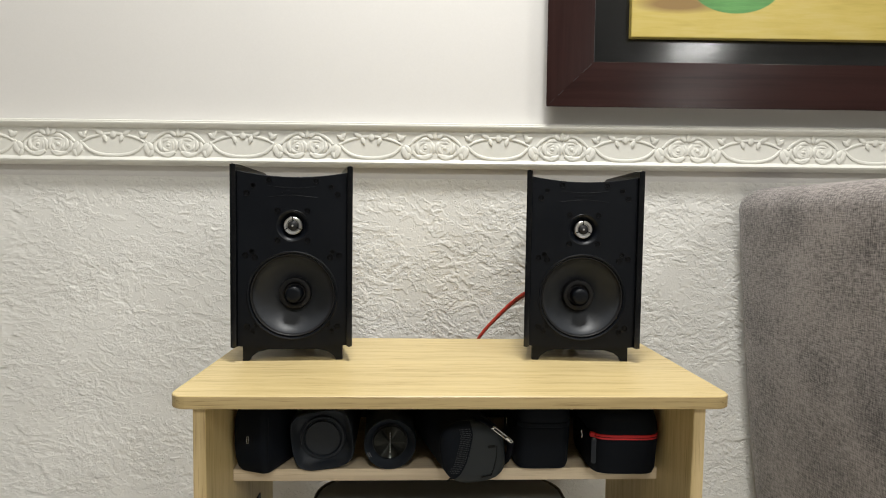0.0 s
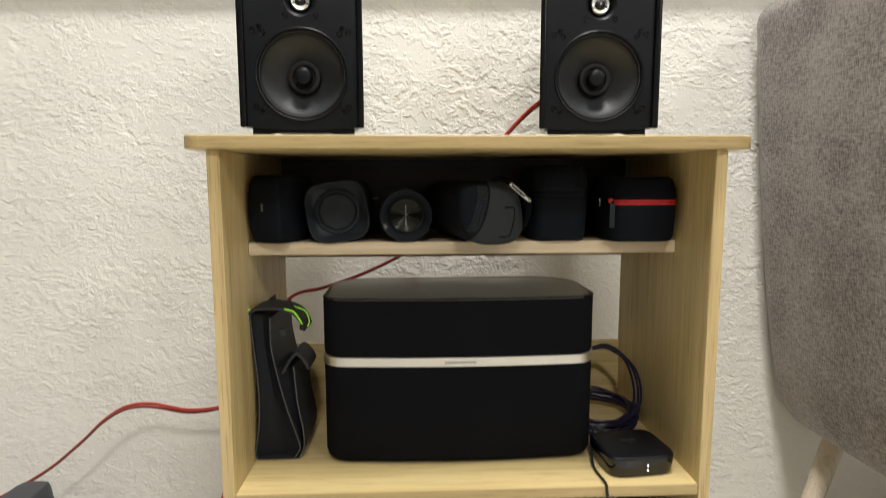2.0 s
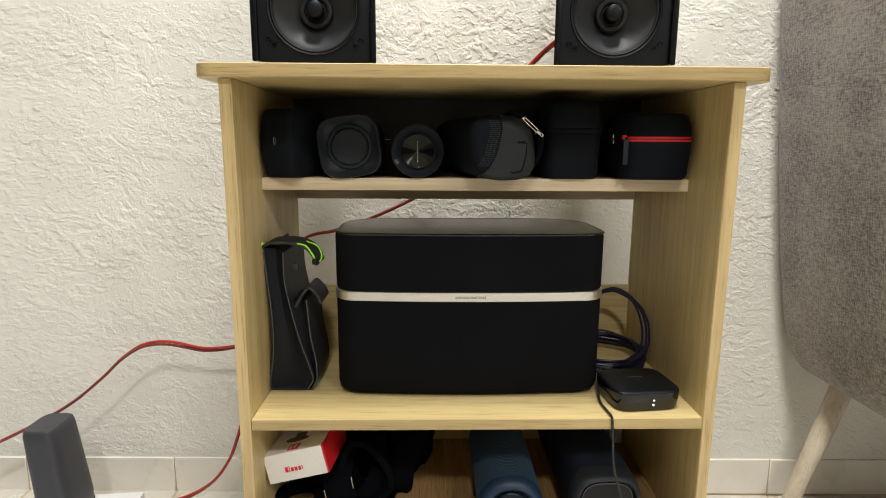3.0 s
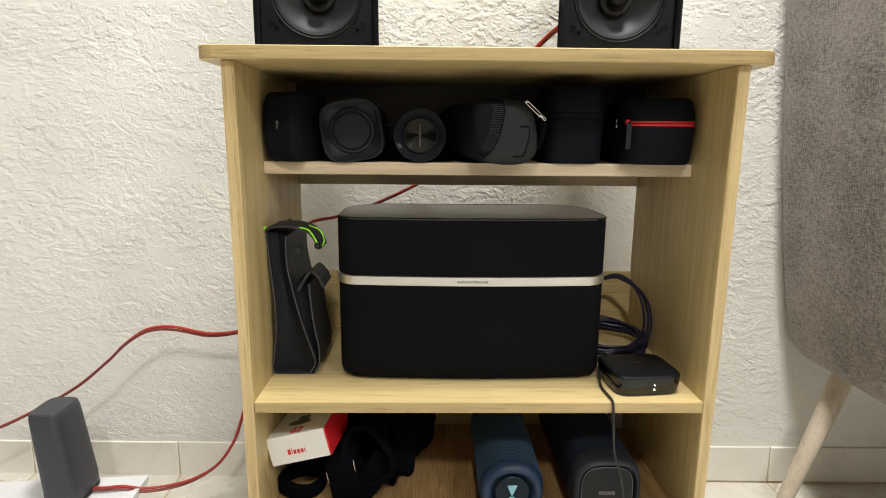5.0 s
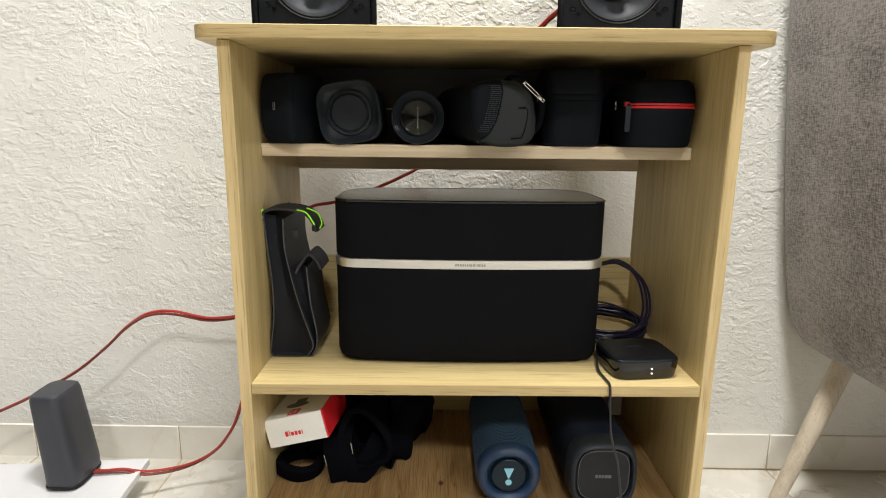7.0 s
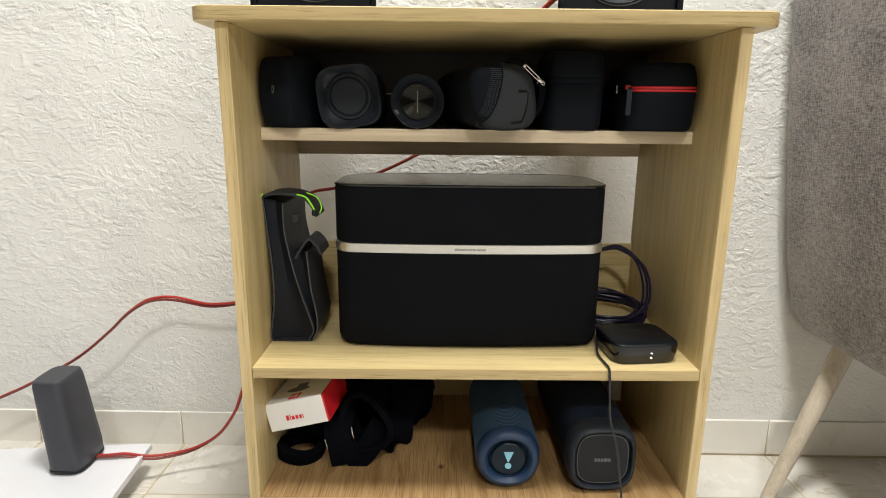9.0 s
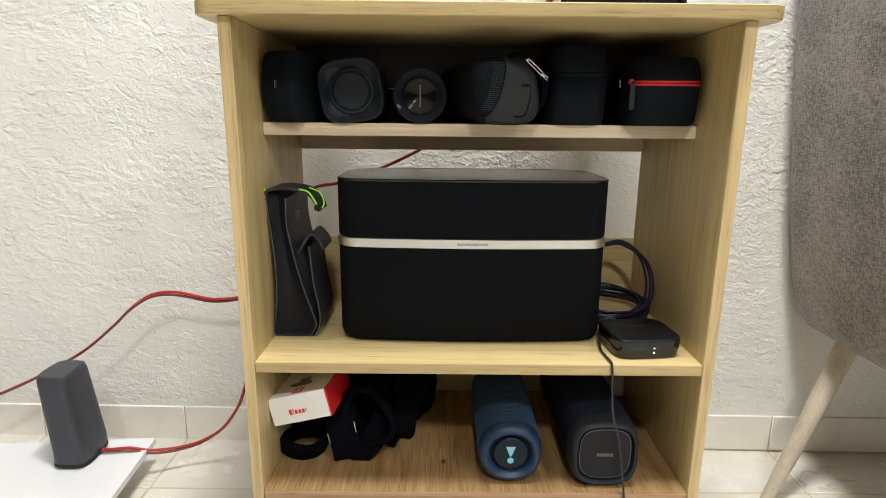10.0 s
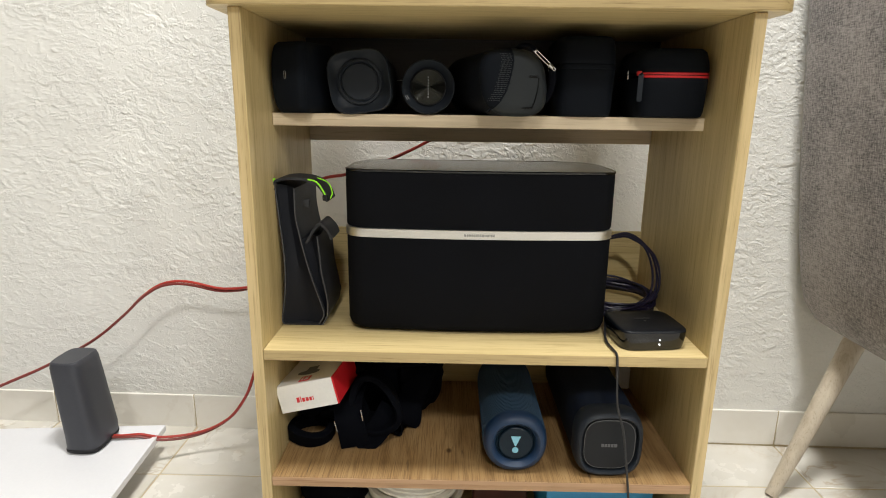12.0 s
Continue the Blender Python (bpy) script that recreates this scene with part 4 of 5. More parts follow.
for i in range(31):
    z = -0.036 + 0.074 * i / 30
    x = grille_side(z)
    q = min(1.0, (abs((x + lean(z)) / 0.0440) ** 2.8 + abs(z / 0.0412) ** 2.8) ** (1 / 2.8))
    f = max(0.0, min(1.0, (math.asin(q) / (math.pi / 2) - 0.40) / 0.60))
    ridge.append((x, 0.0121 * (1 - math.cos(f * math.pi / 2)) - 0.0004, 0.0405 + z))
bm = bmesh.new()
tube(bm, ridge, 0.0011, 8)
part("grille_rim", bm, case_cloth, sp)
bm = bmesh.new()
tube(bm, [(0.016, -0.0003, 0.0475), (0.0290, 0.0004, 0.0468), (0.0284, 0.0003, 0.033), (0.0252, 0.0, 0.019), (0.0215, -0.0001, 0.0105), (0.0080, -0.0003, 0.0095)], 0.0009, 6)
part("socket_flap", bm, screw_black, sp)
part("flap_tab", slab(0.0165, 0.0265, -0.0006, 0.003, 0.0462, 0.0500, 0.0006), screw_black, sp)
strap = thing("strap", "", "", None)
strap.parent = sp
bm = bmesh.new()
tube(bm, smooth_line([(0.006, 0.030, 0.077), (0.006, 0.006, 0.0845), (0.011, -0.006, 0.0835), (0.018, -0.010, 0.0785)], 8), 0.0042, 10, (1, 1, 0.6))
part("strap_band", bm, strap_cloth, strap)
bm = bmesh.new()
tube(bm, smooth_line([(0.0425, -0.008, 0.056), (0.0470, -0.002, 0.049), (0.0475, 0.003, 0.035), (0.0455, 0.010, 0.022), (0.041, 0.02, 0.014)], 8), 0.0042, 10, (1, 1, 0.7))
part("strap_band", bm, strap_cloth, strap)
bm = bmesh.new()
d = Vector((0.0255, 0.0, -0.0205))
a0 = Vector((0.0170, -0.0105, 0.0785))
n0 = Vector((0.62, 0, 0.78)) * 0.0017
loop = [a0 + n0, a0 + d + n0, a0 + d * 1.10, a0 + d - n0, a0 - n0, a0 - d * 0.10, a0 + n0]
tube(bm, smooth_line(loop, 5), 0.0007, 8)
part("snap_hook", bm, chrome, strap, "bright steel snap hook")
bm = bmesh.new()
tube(bm, [a0 + d * 0.80, a0 + d * 0.98], 0.0022, 10)
tube(bm, [a0 + d * 0.02, a0 + d * 0.10], 0.0022, 10)
part("hook_barrel", bm, chrome, strap)


def zip_case(name, label, m, a, b, depth, zip_z, tape, pull):
    """A moulded zip case: lower shell, upper shell and the zip tape between them."""
    c = thing(name, label, "case", m)
    line = squircle(a, depth / 2, 5.0, 64)

    def shell(levels):
        return loft(bmesh.new(), [[(x * k, depth / 2 + y * k, z) for x, y in line] for z, k in levels])

    part("lower_shell", shell(((0.0, 0.86), (0.002, 0.93), (0.008, 0.965), (zip_z - 0.010, 1.0), (zip_z - 0.005, 1.004), (zip_z - 0.0032, 0.99))), case_cloth, c)
    part("upper_shell", shell(((zip_z + 0.0032, 0.99), (zip_z + 0.005, 1.004), (zip_z + 0.010, 1.0), (b - 0.014, 0.97), (b - 0.005, 0.92), (b - 0.001, 0.84), (b, 0.7))), case_cloth, c)
    band = shell(((zip_z - 0.0036, 0.985), (zip_z - 0.0029, 1.004), (zip_z - 0.0024, 1.010), (zip_z - 0.0006, 1.010), (zip_z + 0.0006, 1.010), (zip_z + 0.0024, 1.010), (zip_z + 0.0029, 1.004), (zip_z + 0.0036, 0.985)))
    bmesh.ops.delete(band, geom=[f for f in band.faces if f.calc_center_median().x < -a * 0.90], context="FACES")
    part("zip_tape", band, tape, c)
    part("zip_teeth", shell(((zip_z - 0.0006, 0.99), (zip_z - 0.0005, 1.0115), (zip_z + 0.0005, 1.0115), (zip_z + 0.0006, 0.99))), case_cloth, c)
    if pull:
        part("zip_slider", slab(-a - 0.001, -a + 0.005, 0.004, 0.010, zip_z - 0.001, zip_z + 0.005, 0.0012), tape, c)
        bm = bmesh.new()
        loft(bm, [[(-a + 0.0015 + x, y, zip_z - 0.016 + z) for x, z in rounded(0.0062, 0.034, 0.002, 4)] for y in (-0.0045, -0.0025)])
        part("zip_pull", bm, charcoal_rubber, c, "grey rubber zip pull")
        bm = bmesh.new()
        loft(bm, [[(-a + 0.0015 + 0.0019 * math.cos(q), y, zip_z + 0.0005 + 0.0019 * math.sin(q)) for q in [math.pi * k / 8 for k in range(16)]] for y in (-0.0049, -0.0044)])
        part("pull_eye", bm, gloss_black, c)
    bm = bmesh.new()
    ring = [(-a - 0.010, 0.014 + 0.0022 * math.cos(2 * math.pi * k / 20), zip_z + 0.0055 * math.sin(2 * math.pi * k / 20)) for k in range(21)]
    tube(bm, ring, 0.0004, 6)
    part("ring", bm, chrome, c)
    return c


zip_case("zip_case", "plain black moulded zip case on the upper shelf", pose(0.1172, 0.084, S1, 0, 0, 0), 0.0400, 0.1025, 0.13, 0.0636, case_cloth, False)
zip_case("zip_case", "black moulded case with a red zip", pose(0.2248, 0.0665, S1, 0, 0, -1.5), 0.0478, 0.087, 0.13, 0.0530, red_zip, True)

# ---- middle shelf ----
S2 = 0.4343
wide_speaker = thing("wireless_speaker", "large black cloth-covered speaker with a silver band", "speaker", pose(-0.0190, 0.0675, S2) @ Matrix.Diagonal((1, 1, 0.988, 1)))


def wide_line(grow=0.0, n=14):
    """Plan outline: gently bowed front, wide rounded corners, shorter back."""
    w, d, r, rb = 0.1855 + grow, 0.162 + grow, 0.034, 0.060
    pts = []
    for i in range(n + 1):
        u = -1 + 2 * i / n
        pts.append((u * (w - r), -0.006 * (1 - u * u) - grow))
    for cx, cy, rr, a0 in ((w - r, r - grow, r, -90), (w - rb, d - rb, rb, 0), (-w + rb, d - rb, rb, 90), (-w + r, r - grow, r, 180)):
        for i in range(1, 9):
            q = radians(a0 + 90 * i / 8)
            pts.append((cx + rr * math.cos(q), cy + rr * math.sin(q)))
    return pts[:-1]


def wide_shell(levels):
    return loft(bmesh.new(), [[(x, y, z) for x, y in wide_line(g)] for z, g in levels])


part("lower_grille", wide_shell(((0.003, -0.012), (0.0035, -0.006), (0.007, -0.002), (0.014, 0.0), (0.136, 0.0), (0.1394, -0.001))), speaker_cloth, wide_speaker)
part("upper_grille", wide_shell(((0.1521, -0.001), (0.1555, 0.0), (0.226, 0.0), (0.2295, -0.001))), speaker_cloth, wide_speaker)
band = part("silver_band", wide_shell(((0.1390, -0.004), (0.1394, 0.0006), (0.1399, 0.0012), (0.1516, 0.0012), (0.1521, 0.0006), (0.1525, -0.004))), silver, wide_speaker, "brushed silver band")
part("rim", wide_shell(((0.2293, -0.004), (0.2296, 0.0004), (0.2318, 0.0006), (0.2328, -0.001), (0.2322, -0.004))), gloss_black, wide_speaker)
part("lid", wide_shell(((0.2300, -0.004), (0.2320, -0.0035), (0.2324, -0.006))), grey_lid, wide_speaker, "smooth grey lid")
part("base", wide_shell(((0.0, -0.016), (0.0034, -0.012))), rubber, wide_speaker)
x = -0.021
for w in (0.0035, 0.003, 0.0035, 0.003, 0.0025, 0.003, 0.0015, 0.003, 0.004, 0.0012, 0.0012, 0.003, 0.0012, 0.003, 0.0025):
    part("letter_bar", slab(x, x + w * 0.8, -0.0078, -0.0066, 0.1440, 0.1470, 0.0001), band_print, band)
    x += w * 0.8 + 0.0007
part("light_dot", lathe(bmesh.new(), [(0.0011, 0.0), (0.0011, 0.0012), (0.0, 0.0014)], 12, pose(-0.152, -0.0006, 0.1455, 90)), card_white, band)

# soft pouch leaning on the side panel
bag = thing("pouch", "grey imitation leather pouch with green cord and open flaps", "pouch", pose(-0.272, 0.088, S2))


def shift(line):
    return [(a + 0.272, b - S2) for a, b in line]


def fine(line, steps=6):
    return [(p.x, p.z) for p in smooth_line([(a, 0, b) for a, b in shift(line)], steps)]


back_line = [(-0.3010, 0.640), (-0.2975, 0.594), (-0.2935, 0.545), (-0.2935, 0.497), (-0.2985, 0.458), (-0.3008, 0.442), (-0.2980, 0.4360)]
front_line = [(-0.2745, 0.634), (-0.2745, 0.597), (-0.2690, 0.563), (-0.2610, 0.527), (-0.2530, 0.498), (-0.2430, 0.466), (-0.2400, 0.450), (-0.2480, 0.4360)]
pocket_line = [(-0.2450, 0.567), (-0.2430, 0.540), (-0.2405, 0.511), (-0.2345, 0.477), (-0.2345, 0.452), (-0.2420, 0.4360)]
part("back_panel", ribbon(bmesh.new(), fine(back_line), 0.0024, 0.0, 0.135), felt, bag)
part("front_panel", ribbon(bmesh.new(), fine(front_line), 0.0024, 0.0, 0.125), felt, bag)
part("pocket", ribbon(bmesh.new(), fine(pocket_line), 0.0024, -0.001, 0.088), felt, bag)
part("bottom", ribbon(bmesh.new(), fine([(-0.2985, 0.4358), (-0.270, 0.4354), (-0.2430, 0.4358)]), 0.0022, 0.0, 0.125), felt, bag)


def gusset(name, left, right, y0, y1):
    bm = bmesh.new()
    n = 24

    def along(line, f):
        p = smooth_line([(a, 0, b) for a, b in shift(line)], 8)
        k = f * (len(p) - 1)
        i = min(int(k), len(p) - 2)
        return p[i].lerp(p[i + 1], k - i)

    rings = []
    for i in range(n + 1):
        a, b = along(left, i / n), along(right, i / n)
        rings.append([a.lerp(b, u) + Vector((0, y0 + 0.010 * math.sin(math.pi * u), 0)) for u in (0.02, 0.25, 0.5, 0.75, 0.98)]
                     + [a.lerp(b, u) + Vector((0, y1, 0)) for u in (0.98, 0.02)])
    part(name, loft(bm, rings), gusset_mat, bag, "dark soft gusset")


gusset("gusset", back_line, front_line, 0.003, 0.11)
gusset("gusset", front_line[2:], pocket_line, 0.003, 0.08)
for line in (back_line, front_line, pocket_line):
    bm = bmesh.new()
    tube(bm, [(a, -0.0006, b) for a, b in fine(line)], 0.0007, 6)
    part("piping", bm, piping, bag)
part("top_flap", ribbon(bmesh.new(), fine([(-0.3030, 0.632), (-0.3020, 0.641), (-0.2900, 0.6475), (-0.2620, 0.6475), (-0.2430, 0.641), (-0.2330, 0.629), (-0.2285, 0.617)]), 0.0034, -0.004, 0.045), felt, bag)
part("pocket_flap", ribbon(bmesh.new(), fine([(-0.2600, 0.558), (-0.2520, 0.572), (-0.2445, 0.5825), (-0.2385, 0.5850), (-0.2290, 0.575), (-0.2245, 0.564)]), 0.0034, -0.004, 0.050), felt, bag)
part("tab", slab(0.008, 0.017, 0.003, 0.012, 0.173, 0.184, 0.002), felt, bag)
bm = bmesh.new()
tube(bm, smooth_line([(a + 0.272, o - 0.0035, b - S2) for a, b, o in ((-0.2540, 0.6475, 0.0), (-0.2420, 0.6440, -0.001), (-0.2340, 0.6330, -0.001), (-0.2300, 0.6240, 0.0))], 8), 0.0012, 6)
part("cord", bm, neon, bag, "neon green elastic cord")
bm = bmesh.new()
tube(bm, smooth_line([(-0.0315, -0.0035, 0.2035), (-0.0300, -0.005, 0.2100), (-0.0270, -0.0040, 0.2140)], 6), 0.0011, 6)
part("cord", bm, neon, bag, "neon green elastic cord")
bm = bmesh.new()
tube(bm, smooth_line([(0.028, 0.010, 0.214), (0.042, 0.012, 0.207), (0.048, 0.010, 0.194), (0.046, 0.006, 0.186)], 8), 0.0010, 6)
part("cord", bm, neon, bag, "neon green elastic cord")
part("cord_stop", slab(0.0375, 0.0445, -0.007, 0.006, 0.184, 0.1925, 0.002), rubber, bag)

# small black network player
hub = thing("network_player", "flat glossy black media box with a small light and its modelled reflection", "media player", pose(0.2168, 0.0148, S2, 0, 0, 6))
line = squircle(0.0465, 0.0415, 5.5, 60)
part("body", loft(bmesh.new(), [[(x * k, 0.0435 + y * k, z) for x, y in line] for z, k in ((0.0, 0.90), (0.0010, 0.935), (0.0040, 0.955), (0.0140, 0.985), (0.0225, 1.0), (0.0250, 0.998))]), gloss_black, hub)
part("lid", loft(bmesh.new(), [[(x * k, 0.0435 + y * k, z) for x, y in line] for z, k in ((0.0250, 0.997), (0.0268, 0.985), (0.0276, 0.965), (0.0282, 0.93), (0.0284, 0.6))]), cabinet_black, hub)
# two glowing points: the status light, and a copy standing in for its reflection
for z in (0.0095, 0.0160):
    part("light", lathe(bmesh.new(), [(0.0008, -0.002), (0.0008, 0.0005), (0.0, 0.0007)], 12, pose(0.004, 0.0018, z, 90)), led_white, hub, "small white glowing point, for the status light and for its reflection")
for i in range(6):
    part("letter_bar", slab(-0.0105 + i * 0.0036, -0.0080 + i * 0.0036, 0.050, 0.0530, 0.0280, 0.0288, 0.0001), faint_print, hub)
part("dot_mark", slab(-0.0010, 0.0010, 0.041, 0.0440, 0.0280, 0.0288, 0.0001), faint_print, hub)


def cable(name, label, pts, r, material, steps=8):
    c = thing(name, label, "cable")
    bm = bmesh.new()
    tube(bm, smooth_line(pts, steps), r, 8)
    part("sleeve", bm, material, c)
    return c


# violet cables behind the box: tall loops from the speaker's back and a flat coil
coil = thing("cable_coil", "bundle of thin dark violet cables in loops", "cable")
g = random.Random(5)
for k, o in enumerate((0.0, 0.0045, 0.011)):
    bm = bmesh.new()
    tube(bm, smooth_line([(0.135, 0.238 + o, 0.515), (0.180, 0.236 + o, 0.532), (0.2067, 0.235 + 0.5 * o, 0.5415 - 0.4 * o), (0.2303, 0.235, 0.5477 - 0.5 * o), (0.2479 - 0.3 * o, 0.23, 0.5421 - 0.4 * o), (0.2629 - 0.4 * o, 0.225, 0.5292), (0.2735 - 0.8 * o, 0.212, 0.516), (0.2775 - o, 0.198, 0.4996), (0.2770 - o, 0.188, 0.4837),
                          (0.2720 - o, 0.178, 0.4660), (0.2540, 0.168 + o, 0.4520 + 0.2 * o), (0.2300, 0.160 + o, 0.4440), (0.1850, 0.158 + o, 0.4400), (0.150, 0.16, 0.4380)], 8), 0.0019, 7)
    part("strand", bm, violet_wire, coil)
for k in range(17):
    bm = bmesh.new()
    pts = []
    cx, cy, cz = 0.206 + g.uniform(-0.003, 0.003), 0.198 + g.uniform(-0.004, 0.004), 0.4375 + 0.0010 * k
    ax, ay = 0.062 + g.uniform(-0.007, 0.006), 0.056 + g.uniform(-0.007, 0.005)
    for i in range(15):
        q = 2 * math.pi * i / 14 + k
        y = ay * math.sin(q)
        pts.append((cx + ax * math.cos(q), cy + y, max(0.4370, cz + 0.10 * (y + ay) + 0.0035 * math.sin(2 * q + 2 * k))))
    tube(bm, smooth_line(pts, 4), 0.0019, 7)
    part("strand", bm, violet_wire, coil)
cable("power_cable", "thin black cable hanging over the shelf edge", [(0.205, 0.108, 0.452), (0.188, 0.118, 0.456), (0.1747, 0.110, 0.4545), (0.165, 0.080, 0.448), (0.1575, 0.045, 0.4385), (0.1590, 0.018, 0.4368), (0.1600, 0.002, 0.4372),
      (0.1605, -0.0038, 0.430), (0.1625, -0.0045, 0.40), (0.1661, -0.005, 0.365), (0.1766, -0.0055, 0.3284), (0.1840, -0.005, 0.285), (0.1901, -0.0045, 0.2468), (0.193, -0.0040, 0.225), (0.197, -0.002, 0.18), (0.205, 0.02, 0.114)], 0.0016, black_wire)
cable("power_cable", "thin black cable behind the media box", [(0.155, 0.12, 0.4365), (0.165, 0.135, 0.4375), (0.185, 0.145, 0.4400), (0.213, 0.130, 0.4440), (0.224, 0.103, 0.4480)], 0.0019, black_wire)

# ---- lower shelf ----
S3 = 0.2449
barrel_speaker = thing("portable_speaker", "blue cloth-covered barrel speaker lying with its end to the front", "speaker", pose(0.0377, 0.0160, S3, 0, 0, 0))
R = 0.0448
line = squircle(R, R * 1.0, 2.15, 64)


def barrel(levels):
    bm = loft(bmesh.new(), [[(x * k, y, z * k) for x, z in line] for y, k in levels])
    bm.transform(Matrix.Translation((0, 0, R)))
    return bm


part("mesh_cover", barrel(((0.0175, 0.985), (0.018, 1.0), (0.20, 1.0), (0.205, 0.97))), blue_cloth, barrel_speaker)
part("end_ring", barrel(((0.0130, 0.60), (0.0075, 0.64), (0.0020, 0.70), (0.0, 0.76), (0.0012, 0.86), (0.006, 0.95), (0.012, 0.99), (0.018, 0.996))), blue_rubber, barrel_speaker, "blue rubber end ring")
part("end_well", lathe(bmesh.new(), [(0.0295, -0.0135), (0.0285, -0.0095), (0.0265, -0.0085), (0.0250, -0.0100), (0.0, -0.0110)], 48, pose(0, 0, R, 90)), navy_disc, barrel_speaker)
disc = part("radiator", lathe(bmesh.new(), [(0.0244, -0.0105), (0.0240, -0.0065), (0.0228, -0.0055), (0.0, -0.0050)], 48, pose(0, 0, R, 90)), navy_disc, barrel_speaker)
bm = bmesh.new()
loft(bm, [[(x, y, R + z) for x, z in ((-0.0070, 0.0115), (0.0068, 0.0115), (0.0005, -0.0035), (-0.0010, -0.0035))] for y in (0.0042, 0.0052)])
part("printed_mark", bm, ice_blue, disc)
part("printed_dot", lathe(bmesh.new(), [(0.0044, -0.0052), (0.0044, -0.0043), (0.0, -0.0043)], 24, pose(-0.0002, 0, R - 0.0098, 90)), ice_blue, disc)
weave = bmesh.new()
for k in range(46):
    y = 0.0205 + 0.0038 * k
    tube(weave, [(x * 1.003, y + 0.0006 * math.sin(9 * i), R + z * 1.003) for i, (x, z) in enumerate(line + line[:1])], 0.0005, 5)
part("woven_ribs", weave, blue_cloth, barrel_speaker)

loaf_speaker = thing("portable_speaker", "dark navy speaker with a square rounded end plate", "speaker", pose(0.1667, 0.0106, S3, 0, 0, 0))
H = 0.0500
line = squircle(0.0475, H, 3.2, 64)


def loaf(levels, mz=H):
    bm = loft(bmesh.new(), [[(x * k, y, z * k) for x, z in line] for y, k in levels])
    bm.transform(Matrix.Translation((0, 0, mz)))
    return bm


part("mesh_cover", loaf(((0.030, 0.97), (0.0305, 0.985), (0.262, 0.985), (0.27, 0.93))), navy_cloth, loaf_speaker)
part("end_shell", loaf(((0.0110, 0.80), (0.0060, 0.81), (0.0010, 0.83), (0.0, 0.87), (0.002, 0.93), (0.008, 0.975), (0.016, 1.0), (0.028, 1.0), (0.0305, 0.985))), charcoal_rubber, loaf_speaker)
part("end_well", loaf(((0.0115, 0.81), (0.0110, 0.79), (0.0118, 0.5))), gloss_black, loaf_speaker)
plate = part("end_plate", loaf(((0.0112, 0.735), (0.0050, 0.735), (0.0040, 0.715), (0.0040, 0.4))), plate_grey, loaf_speaker, "satin charcoal end plate with a fine bright rim")
bm = bmesh.new()
tube(bm, [(x * 0.735, 0.0050, H + z * 0.735) for x, z in line + line[:1]], 0.0006, 6)
part("rim", bm, print_dark, plate)
for i, w in enumerate((0.0036, 0.0032, 0.0036, 0.0036, 0.0042)):
    x = -0.0115 + sum((0.0036, 0.0032, 0.0036, 0.0036, 0.0042)[:i]) + 0.0009 * i
    part("letter_bar", slab(x, x + w, 0.0032, 0.0041, H - 0.0032, H + 0.0014, 0.0002), print_mid, plate)

carton = thing("carton", "small white and red printed box resting tilted on the straps", "box", pose(-0.2543, 0.040, 0.3263, -4, -14.5, -4))
part("body", slab(-0.0415, 0.0425, 0.0, 0.105, 0.0, 0.0405, 0.0006), card_white, carton)
part("red_side", slab(0.0426, 0.0450, 0.0005, 0.105, 0.0, 0.0405, 0.0006), card_red, carton, "red printed side")
part("red_badge", slab(-0.008, 0.0075, 0.005, 0.023, 0.0405, 0.0410, 0.0001), card_red, carton)
for x0, x1 in ((-0.0055, -0.0035), (-0.0005, 0.0015), (0.0025, 0.0042)):
    part("badge_stroke", slab(x0, x1, 0.009, 0.019, 0.0409, 0.0413, 0.0001), card_white, carton)
bm = bmesh.new()
lathe(bm, [(0.017, 0.0), (0.017, 0.0006), (0.0, 0.0006)], 28, Matrix.Translation((-0.004, 0.040, 0.0403)) @ Matrix.Diagonal((1, 0.5, 1, 1)))
part("printed_picture", bm, print_dark, carton)
part("printed_picture", slab(-0.010, 0.006, 0.045, 0.062, 0.0404, 0.0409, 0.0001), print_dark, carton)
x = -0.015
for w, h in ((0.0042, 0.0075), (0.0012, 0.0085), (0.0040, 0.0055), (0.0040, 0.0055), (0.0036, 0.0055), (0.0012, 0.0060)):
    part("letter_bar", slab(x, x + w, -0.0005, 0.0004, 0.0125, 0.0125 + h, 0.0002), card_red, carton)
    x += w + 0.0014

straps = thing("camera_strap", "black padded webbing straps in a heap", "strap", pose(0.001, -0.003, 0.0032))


def band_line(bm, pts, width, thick, up):
    """Flat webbing along a line; up gives its broad direction at each point."""
    line = smooth_line(pts, 8)
    rings = []
    for i, p in enumerate(line):
        way = (line[min(i + 1, len(line) - 1)] - line[max(i - 1, 0)]).normalized()
        u = Vector(up(i / (len(line) - 1)))
        u = (u - way * u.dot(way)).normalized()
        n = way.cross(u)
        rings.append([p + u * (a * width) + n * (b * thick) for a, b in ((-0.5, -0.3), (-0.46, -0.5), (0.46, -0.5), (0.5, -0.3), (0.5, 0.3), (0.46, 0.5), (-0.46, 0.5), (-0.5, 0.3))])
    return loft(bm, rings)


